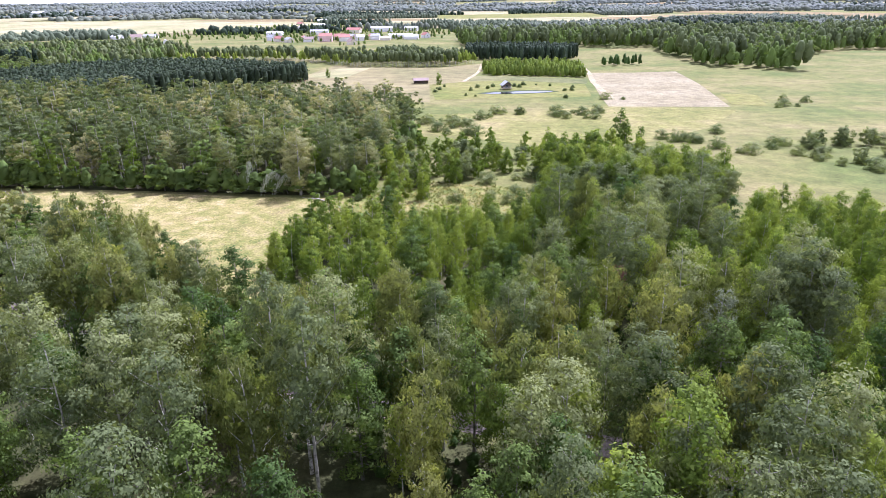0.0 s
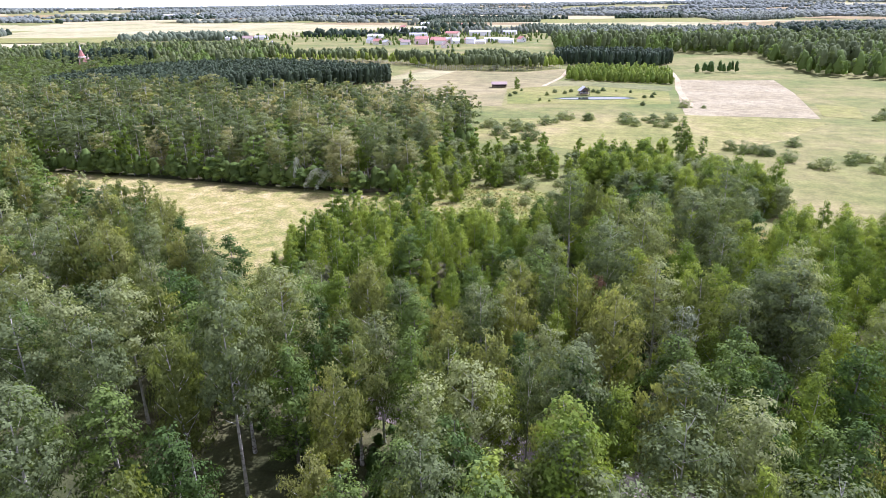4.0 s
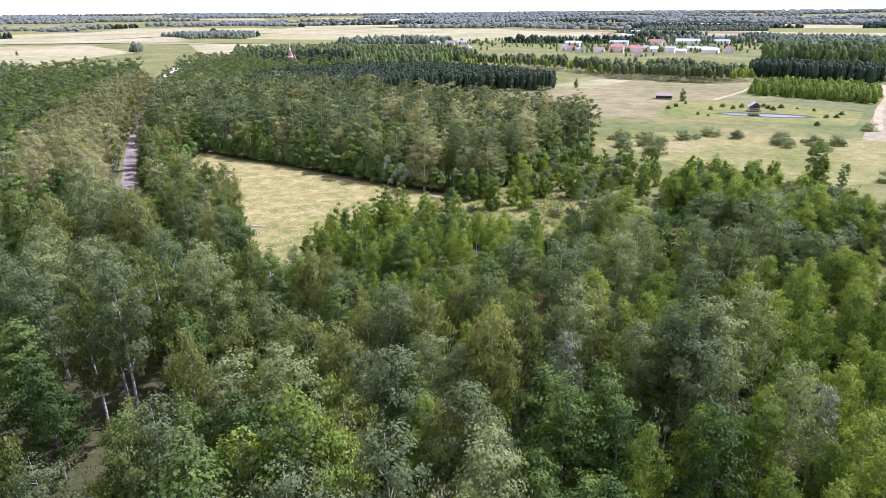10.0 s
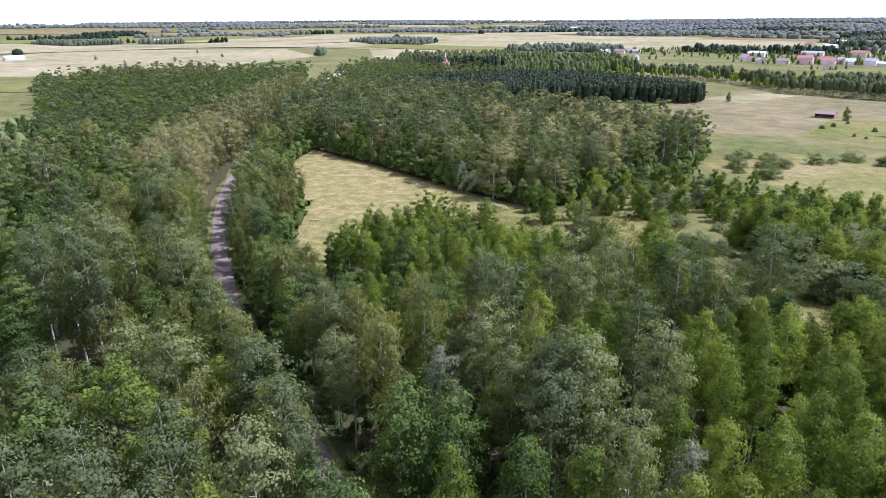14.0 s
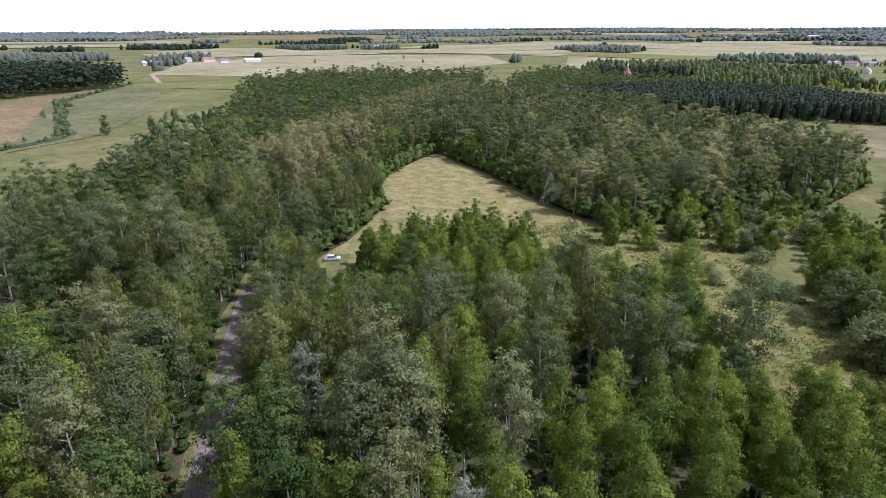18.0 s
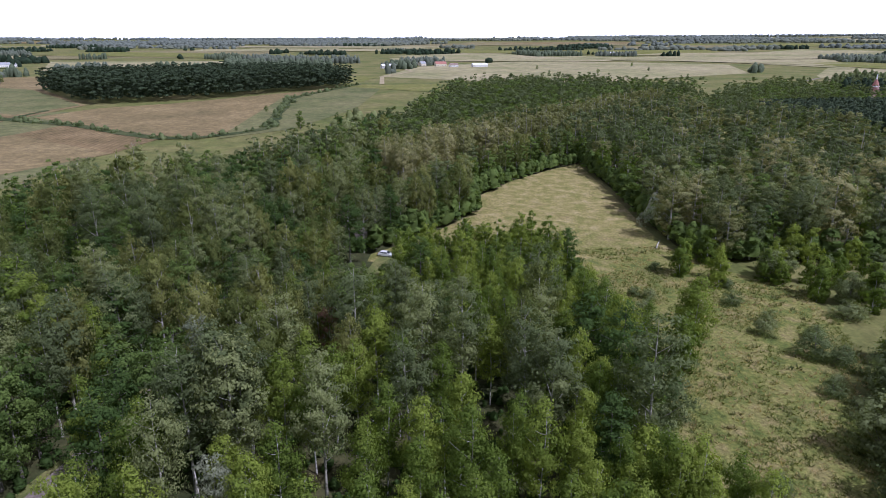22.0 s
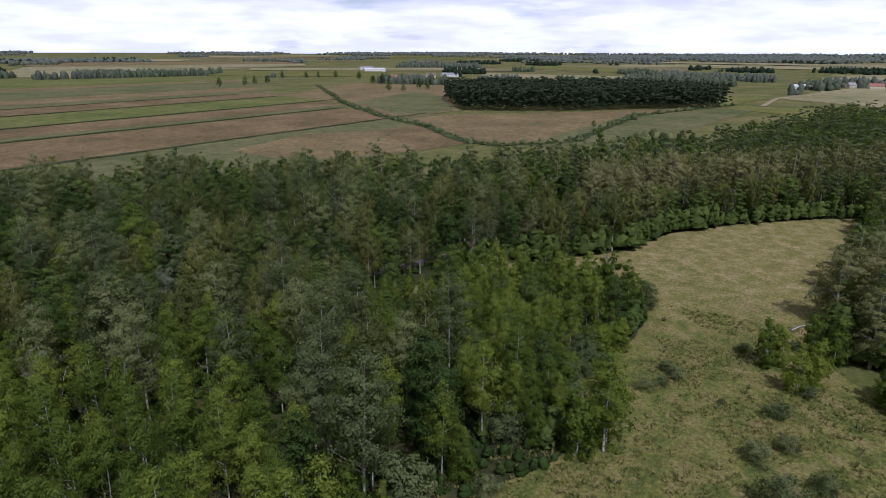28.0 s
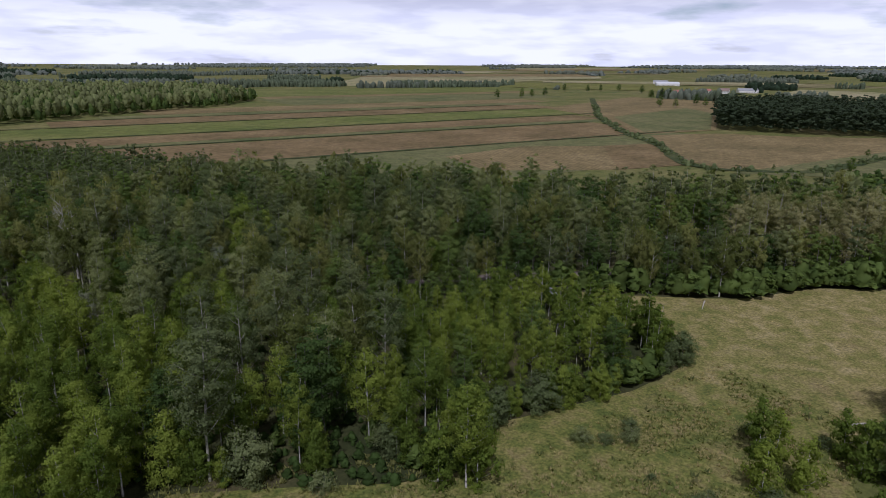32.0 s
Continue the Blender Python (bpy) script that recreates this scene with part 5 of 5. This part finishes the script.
def prism(bm, outline, y0, y1):
    """A solid from an outline in x and z, drawn along y."""
    a = [bm.verts.new((x, y0, z)) for x, z in outline]
    b = [bm.verts.new((x, y1, z)) for x, z in outline]
    n = len(a)
    bm.faces.new(a)
    bm.faces.new(b[::-1])
    for i in range(n):
        bm.faces.new([a[i], b[i], b[(i + 1) % n], a[(i + 1) % n]])
    bmesh.ops.recalc_face_normals(bm, faces=bm.faces[:])


def bevel(bm, w, seg=1):
    bmesh.ops.bevel(bm, geom=bm.edges[:], offset=w, segments=seg, affect="EDGES")


WALL_WHITE = paint("white_render", (0.80, 0.79, 0.76), 0.85)
WALL_PINK = paint("pink_render", (0.72, 0.50, 0.46), 0.85)
WALL_CREAM = paint("cream_render", (0.70, 0.64, 0.50), 0.85)
WALL_WOOD = paint("dark_timber", (0.13, 0.10, 0.075), 0.8)
ROOF_RED = paint("red_roof_tiles", (0.38, 0.17, 0.13), 0.7)
ROOF_GREY = paint("grey_sheet_roof", (0.36, 0.37, 0.39), 0.5)
ROOF_WHITE = paint("pale_sheet_roof", (0.75, 0.76, 0.78), 0.45)
ROOF_BROWN = paint("brown_board_roof", (0.27, 0.20, 0.17), 0.75)
GLASS_DARK = paint("dark_window_glass", (0.03, 0.04, 0.05), 0.08)


def house(name, x, y, w, l, h, rh, turn, wall, roof, label, chimney=True):
    """A gabled house: walls, two roof slopes, windows, door, chimney."""
    root_ob = tagged(new(name), label, "house" if name != "barn" else "barn", group="buildings of the village" if name != "church" else "")
    root_ob.matrix_basis = pose(x, y, float(rise(x, y)) + 0.25, 0, 0, turn)
    bm = bmesh.new()
    prism(bm, [(-w / 2, -0.3), (w / 2, -0.3), (w / 2, h), (0, h + rh), (-w / 2, h)], -l / 2, l / 2)
    part("wall", bm, wall, root_ob)
    for s in (-1, 1):
        bm = bmesh.new()
        e = 0.45
        prism(bm, [(0, h + rh + 0.05), (0, h + rh + 0.27), (s * (w / 2 + e), h - rh * e / (w / 2) + 0.27), (s * (w / 2 + e), h - rh * e / (w / 2) + 0.05)], -l / 2 - e, l / 2 + e)
        part("roof_slope", bm, roof, root_ob)
    n = max(2, int(l / 3.2))
    for s in (-1, 1):
        for i in range(n):
            yy = -l / 2 + (i + 0.5) * l / n
            bm = bmesh.new()
            box(bm, s * w / 2 - 0.05, yy - 0.55, 0.9, s * w / 2 + 0.06, yy + 0.55, 2.2)
            win = part("window", bm, WALL_WHITE, root_ob)
            bm = bmesh.new()
            box(bm, s * w / 2 - 0.02, yy - 0.45, 1.0, s * w / 2 + 0.09, yy + 0.45, 2.1)
            part("pane", bm, GLASS_DARK, win)
    for s in (-1, 1):
        bm = bmesh.new()
        box(bm, -0.6, s * l / 2 - 0.06, h * 0.75, 0.6, s * l / 2 + 0.06, h * 0.75 + 1.2)
        part("gable_window", bm, GLASS_DARK, root_ob)
    bm = bmesh.new()
    box(bm, w * 0.15, -l / 2 - 0.08, 0, w * 0.15 + 1.0, -l / 2 + 0.05, 2.05)
    part("door", bm, WALL_WOOD, root_ob)
    if chimney:
        bm = bmesh.new()
        box(bm, w * 0.1, l * 0.1, h + rh * 0.4, w * 0.1 + 0.7, l * 0.1 + 0.9, h + rh + 1.0)
        part("chimney", bm, ROOF_RED, root_ob)
    return root_ob


VILLAGE = [
    (-248, 1041, 10, 14, 4.5, 3, 40, WALL_CREAM, ROOF_GREY, "cream village house with grey roof"), (-220, 1050, 11, 16, 4, 3.5, 100, WALL_WHITE, ROOF_BROWN, "low white house with brown roof"),
    (-194, 1058, 12, 20, 8.5, 3.5, 95, WALL_PINK, ROOF_RED, "large pink and white house of two storeys"), (-180, 1110, 12, 18, 5, 4, 80, WALL_WHITE, ROOF_RED, "white house with red tiled roof"),
    (-141, 968, 10, 14, 4, 4, 30, WALL_CREAM, ROOF_BROWN, "cream house with brown roof"), (-143, 1077, 10, 13, 5, 4, 120, WALL_WHITE, ROOF_GREY, "white house with steep grey roof"),
    (-119, 1085, 11, 14, 6.5, 3, 85, WALL_WHITE, ROOF_GREY, "tall white house with grey roof"), (-102, 1074, 9, 16, 4, 2, 90, WALL_CREAM, ROOF_WHITE, "low shed with pale sheet roof"),
    (-82, 1133, 14, 40, 5, 2, 95, WALL_WHITE, ROOF_WHITE, "long hall with pale sheet roof"), (-334, 1514, 12, 18, 5, 4, 20, WALL_WHITE, ROOF_GREY, "white house with grey roof"),
    (-338, 1758, 14, 30, 5, 3, 80, WALL_WHITE, ROOF_WHITE, "pale village hall"), (-403, 1839, 12, 18, 5, 4, 60, WALL_CREAM, ROOF_RED, "cream house with red roof"), (-328, 1950, 12, 24, 6, 4, 10, WALL_WHITE, ROOF_GREY, "white house with grey roof"),
    (-383, 2050, 14, 26, 6, 4, 90, WALL_WHITE, ROOF_WHITE, "pale village building"), (-260, 1980, 12, 20, 5, 4, 40, WALL_CREAM, ROOF_RED, "cream house with red roof"), (-300, 1880, 12, 22, 6, 4, 75, WALL_WHITE, ROOF_WHITE, "white building with pale roof"),
    (-594, 1203, 12, 20, 4, 3, 70, WALL_WHITE, ROOF_WHITE, "farm shed with pale roof"), (-547, 1175, 11, 18, 5, 4, 110, WALL_CREAM, ROOF_BROWN, "cream farm house with brown roof"), (-546, 1231, 12, 24, 4, 3, 85, WALL_WHITE, ROOF_GREY, "white farm shed"),
    (-428, 1012, 10, 14, 4, 4, 20, WALL_WHITE, ROOF_GREY, "white house with grey roof at the wood"), (-1688, 2800, 16, 50, 6, 4, 90, WALL_WHITE, ROOF_WHITE, "long pale farm hall"), (-1586, 2759, 16, 44, 6, 4, 85, WALL_WHITE, ROOF_WHITE, "long pale farm hall"),
    (-1480, 2800, 16, 40, 6, 4, 95, WALL_WHITE, ROOF_GREY, "long pale farm hall"), (-1129, 152, 11, 20, 4, 3.5, 20, WALL_WHITE, ROOF_WHITE, "white farm building"), (-1123, 167, 10, 16, 4, 3, 110, WALL_WHITE, ROOF_GREY, "white farm shed"),
    (-1215, 227, 10, 14, 5, 4, 40, WALL_CREAM, ROOF_GREY, "cream farm house"), (-1200, 262, 12, 22, 5, 4, 15, WALL_CREAM, ROOF_RED, "farm house with red tiled roof"), (-1166, 284, 10, 16, 4, 3, 15, WALL_WHITE, ROOF_BROWN, "white barn with brown roof"),
    (-1169, 336, 12, 30, 4, 3, 10, WALL_WHITE, ROOF_WHITE, "long white barn"), (-1886, 878, 14, 30, 6, 4, 30, WALL_WHITE, ROOF_WHITE, "white farm buildings"), (-1864, 932, 14, 26, 6, 4, 100, WALL_WHITE, ROOF_GREY, "white farm house"),
    (-268, 1062, 10, 13, 5, 3.5, 70, WALL_CREAM, ROOF_RED, "cream house with red roof"), (-232, 1078, 11, 15, 5, 3.5, 20, WALL_WHITE, ROOF_RED, "white house with red roof"), (-205, 1092, 10, 14, 6, 3, 60, WALL_WHITE, ROOF_BROWN, "white house with brown roof"),
    (-166, 1062, 12, 18, 6, 4, 100, WALL_WHITE, ROOF_RED, "white house with broad red roof"), (-158, 1098, 11, 14, 6, 3, 45, WALL_PINK, ROOF_GREY, "pink house with grey roof"), (-128, 1110, 10, 16, 5, 3.5, 15, WALL_CREAM, ROOF_RED, "cream house with red roof"),
    (-62, 1096, 12, 22, 4.5, 3, 85, WALL_WHITE, ROOF_WHITE, "low white house with pale roof"), (-40, 1130, 10, 14, 5, 4, 30, WALL_WHITE, ROOF_RED, "white house with red roof"), (-290, 1100, 10, 14, 5, 4, 50, WALL_WHITE, ROOF_GREY, "white house with grey roof"),
    (-320, 1240, 12, 30, 6, 3, 80, WALL_WHITE, ROOF_WHITE, "long white hall"), (-250, 1300, 14, 34, 6, 3, 95, WALL_WHITE, ROOF_GREY, "long white hall with grey roof"), (-190, 1350, 14, 30, 6, 4, 70, WALL_CREAM, ROOF_RED, "cream building with red roof"),
    (-140, 1400, 16, 44, 7, 3, 90, WALL_WHITE, ROOF_WHITE, "large pale hall"), (-80, 1420, 14, 28, 6, 3, 85, WALL_WHITE, ROOF_GREY, "white building with grey roof"),
    (-1039, -592, 12, 24, 4, 4, 50, WALL_CREAM, ROOF_RED, "brick farm house with red roof"), (-1128, -599, 12, 26, 4, 4, 60, WALL_CREAM, ROOF_RED, "farm house with red roof"), (-1144, -565, 12, 20, 5, 5, 20, WALL_WHITE, ROOF_BROWN, "white barn with brown roof"),
    (-1212, -557, 16, 40, 5, 4, 55, WALL_WHITE, ROOF_GREY, "long grey-roofed barn"), (-1400, -900, 16, 60, 6, 4, 55, WALL_WHITE, ROOF_WHITE, "long pale farm hall"), (-1500, -1000, 14, 40, 6, 4, 45, WALL_WHITE, ROOF_GREY, "pale farm hall"),
]
garden = []
for row in VILLAGE:
    if row[1] > 900:
        for _ in range(6):
            a, d = rng.uniform(0, 6.283), rng.uniform(13, 34)
            garden.append((row[0] + d * math.cos(a), row[1] + d * math.sin(a), rng.uniform(0.22, 0.55), rng.uniform(1.0, 1.5)))
garden = [q for q in garden if min(math.hypot(q[0] - r[0], q[1] - r[1]) for r in VILLAGE) > 11]
wood_stuff("garden_trees", "alder", garden, 110, 3.8, "garden and orchard trees between the village houses", trunks=False)
for row in VILLAGE:
    house("house", *row[:7], row[7], row[8], row[9] + " on the plain")


def church(x, y):
    root_ob = house("church", x, y, 9, 15, 8, 5, 60, WALL_PINK, ROOF_RED, "small red church with a slender spire among trees", chimney=False)
    bm = bmesh.new()
    box(bm, -2.4, 7.0, -0.3, 2.4, 11.6, 14)
    part("tower", bm, WALL_PINK, root_ob, "brick-red tower")
    for nm, z0, z1, r0, mat in (("tower_cornice", 14, 14.8, 3.6, WALL_WHITE), ("spire", 14.8, 21.5, 3.1, ROOF_RED), ("spire_lantern", 20.5, 25.5, 0.9, WALL_WHITE)):
        bm = bmesh.new()
        bmesh.ops.create_cone(bm, cap_ends=True, segments=8, radius1=r0, radius2=r0 * (0.95 if nm == "tower_cornice" else 0.12), depth=z1 - z0, matrix=Matrix.Translation((0, 9.3, (z0 + z1) / 2)))
        part(nm, bm, mat, root_ob)
    bm = bmesh.new()
    bmesh.ops.create_cone(bm, cap_ends=True, segments=8, radius1=1.1, radius2=0.1, depth=4.5, matrix=Matrix.Translation((0, -4, 15)))
    part("ridge_turret", bm, WALL_PINK, root_ob)


church(-417, 565)


def field_shed(x, y, turn):
    root_ob = tagged(new("field_shed"), "low open-fronted dark timber shed with brown roof in the hay field", "shed")
    root_ob.matrix_basis = pose(x, y, 0.1, 0, 0, turn)
    for xx in (-5, -1.7, 1.7, 5):
        for yy in (-2.6, 2.6):
            bm = bmesh.new()
            box(bm, xx - 0.12, yy - 0.12, 0, xx + 0.12, yy + 0.12, 2.5)
            part("post", bm, WALL_WOOD, root_ob)
    for a in ((-5.1, 2.5, 0.1, 5.1, 2.62, 2.4), (-5.15, -2.4, 0.1, -5.03, 2.6, 2.4), (5.03, -2.4, 0.1, 5.15, 2.6, 2.4)):
        bm = bmesh.new()
        box(bm, *a)
        part("board_wall", bm, WALL_WOOD, root_ob)
    for s in (-1, 1):
        bm = bmesh.new()
        v = [(0, 3.9), (0, 4.1), (s * 3.6, 2.45), (s * 3.6, 2.25)]
        prism(bm, v, -5.8, 5.8)
        ob = part("roof_slope", bm, ROOF_BROWN, root_ob)
        ob.rotation_euler = (0, 0, radians(90))


field_shed(-21.5, 486, 8)


def pond_hut(x, y, turn):
    root_ob = tagged(new("pond_hut"), "grey-roofed wooden summer hut on stilts at the pond", "hut")
    root_ob.matrix_basis = pose(x, y, 0.1, 0, 0, turn)
    bm = bmesh.new()
    box(bm, -3.2, -3.4, 0.9, 3.2, 2.4, 1.1)
    part("deck", bm, ROOF_BROWN, root_ob)
    for xx in (-3, 0, 3):
        for yy in (-3.2, 2.2):
            bm = bmesh.new()
            box(bm, xx - 0.1, yy - 0.1, -0.3, xx + 0.1, yy + 0.1, 3.4 if yy < 0 else 1.0)
            part("post", bm, WALL_WOOD, root_ob)
    bm = bmesh.new()
    prism(bm, [(-2.7, 1.1), (2.7, 1.1), (2.7, 3.4), (0, 5.4), (-2.7, 3.4)], -1.6, 2.3)
    part("wall", bm, WALL_WOOD, root_ob)
    for s in (-1, 1):
        bm = bmesh.new()
        prism(bm, [(0, 5.5), (0, 5.7), (s * 3.7, 2.95), (s * 3.7, 2.75)], -3.6, 2.8)
        part("roof_slope", bm, ROOF_GREY, root_ob, "grey-blue sheet roof")
    bm = bmesh.new()
    box(bm, -0.9, -1.7, 1.15, 0.9, -1.55, 3.1)
    part("window_door", bm, GLASS_DARK, root_ob)
    for z in (1.6, 2.0):
        bm = bmesh.new()
        box(bm, -3.2, -3.42, z, 3.2, -3.34, z + 0.08)
        part("rail", bm, WALL_WHITE, root_ob)


pond_hut(38, 447, 15)
WATER, wtr, wp, wo = material("pond_water")
wp.inputs["Base Color"].default_value = (0.02, 0.03, 0.025, 1)
wp.inputs["Roughness"].default_value = 0.04
bump(wtr, wp, noise_node(wtr, 3.0).outputs["Fac"], 0.05, 0.05)
POND = [(21, 428), (29, 431), (41, 434), (53, 436.5), (64, 436), (68, 433), (61, 429), (48, 425.5), (36, 424), (26, 424.5)]
patch("pond_bank", [(17, 428), (27, 436), (40, 440), (53, 442.5), (67, 441), (72, 433), (62, 427), (48, 423), (36, 421.5), (25, 422)], DITCH, 0.13, "dark reedy bank round the pond", "bank")
patch("pond_water", POND, WATER, 0.2, "still pond reflecting the bright sky", "water")

# ---- the parked car at the edge of the meadow ----
CAR_WHITE = paint("white_car_paint", (0.78, 0.79, 0.80), 0.25)
RUBBER = paint("black_rubber", (0.02, 0.02, 0.02), 0.8)
CHROME = paint("alloy_rim", (0.55, 0.56, 0.58), 0.3, 0.9)
LAMP_RED = paint("red_lamp_lens", (0.45, 0.02, 0.02), 0.2)


def car(x, y, turn):
    root_ob = tagged(new("car"), "white hatchback car parked on the grass at the meadow edge", "car")
    root_ob.matrix_basis = pose(x, y, 0.12, 0, 0, turn)
    bm = bmesh.new()
    prism(bm, [(-2.05, 0.3), (2.0, 0.3), (2.1, 0.55), (2.0, 0.78), (1.15, 0.98), (-1.75, 1.02), (-2.08, 0.9), (-2.12, 0.5)], -0.84, 0.84)
    bevel(bm, 0.06, 2)
    part("body", bm, CAR_WHITE, root_ob)
    bm = bmesh.new()
    v = box(bm, -1.75, -0.78, 1.0, 1.1, 0.78, 1.46)
    for i, (dx, dy) in zip(range(4, 8), ((0.35, 0.14), (-0.85, 0.14), (-0.85, -0.14), (0.35, -0.14))):
        v[i].co.x += dx
        v[i].co.y += dy
    bevel(bm, 0.05, 2)
    cabin = part("cabin", bm, CAR_WHITE, root_ob)
    for s in (-1, 1):
        for x0, x1 in ((-1.3, -0.4), (-0.32, 0.55)):
            bm = bmesh.new()
            q = [(x0, s * 0.775, 1.05), (x1 + (0.2 if x1 > 0 else 0), s * 0.775, 1.05), (x1 - (0.25 if x1 > 0 else 0), s * 0.69, 1.38), (x0 + (0.15 if x0 < -1 else 0), s * 0.69, 1.38)]
            a = [bm.verts.new(p) for p in q]
            b = [bm.verts.new((p[0], p[1] + s * 0.02, p[2])) for p in q]
            bm.faces.new(a), bm.faces.new(b[::-1])
            for i in range(4):
                bm.faces.new([a[i], b[i], b[(i + 1) % 4], a[(i + 1) % 4]])
            bmesh.ops.recalc_face_normals(bm, faces=bm.faces[:])
            part("side_window", bm, GLASS_DARK, cabin)
    for nm, q in (("windscreen", ((1.07, 1.04), (0.36, 1.41), 1)), ("rear_window", ((-1.73, 1.06), (-1.45, 1.40), -1))):
        bm = bmesh.new()
        (xa, za), (xb, zb), s = q
        pts = [(xa, -0.68, za), (xa, 0.68, za), (xb, 0.56, zb), (xb, -0.56, zb)]
        a = [bm.verts.new((p[0] + s * 0.015, p[1], p[2] + 0.01)) for p in pts]
        b = [bm.verts.new((p[0] + s * 0.035, p[1], p[2] + 0.025)) for p in pts]
        bm.faces.new(a), bm.faces.new(b[::-1])
        for i in range(4):
            bm.faces.new([a[i], b[i], b[(i + 1) % 4], a[(i + 1) % 4]])
        bmesh.ops.recalc_face_normals(bm, faces=bm.faces[:])
        part(nm, bm, GLASS_DARK, cabin)
    for xx in (-1.3, 1.32):
        for s in (-1, 1):
            bm = bmesh.new()
            bmesh.ops.create_cone(bm, cap_ends=True, segments=20, radius1=0.31, radius2=0.31, depth=0.2, matrix=Matrix.Translation((xx, s * 0.76, 0.31)) @ Matrix.Rotation(radians(90), 4, "X"))
            wheel = part("wheel", bm, RUBBER, root_ob)
            bm = bmesh.new()
            bmesh.ops.create_cone(bm, cap_ends=True, segments=16, radius1=0.2, radius2=0.19, depth=0.05, matrix=Matrix.Translation((xx, s * 0.87, 0.31)) @ Matrix.Rotation(radians(90), 4, "X"))
            part("rim", bm, CHROME, wheel)
    for s in (-1, 1):
        bm = bmesh.new()
        box(bm, 1.9, s * 0.62 - 0.16, 0.6, 2.07, s * 0.62 + 0.16, 0.75)
        part("headlight", bm, GLASS_DARK, root_ob)
        bm = bmesh.new()
        box(bm, -2.12, s * 0.66 - 0.12, 0.7, -2.02, s * 0.66 + 0.12, 0.92)
        part("tail_light", bm, LAMP_RED, root_ob)


car(-40.5, 110, 66)
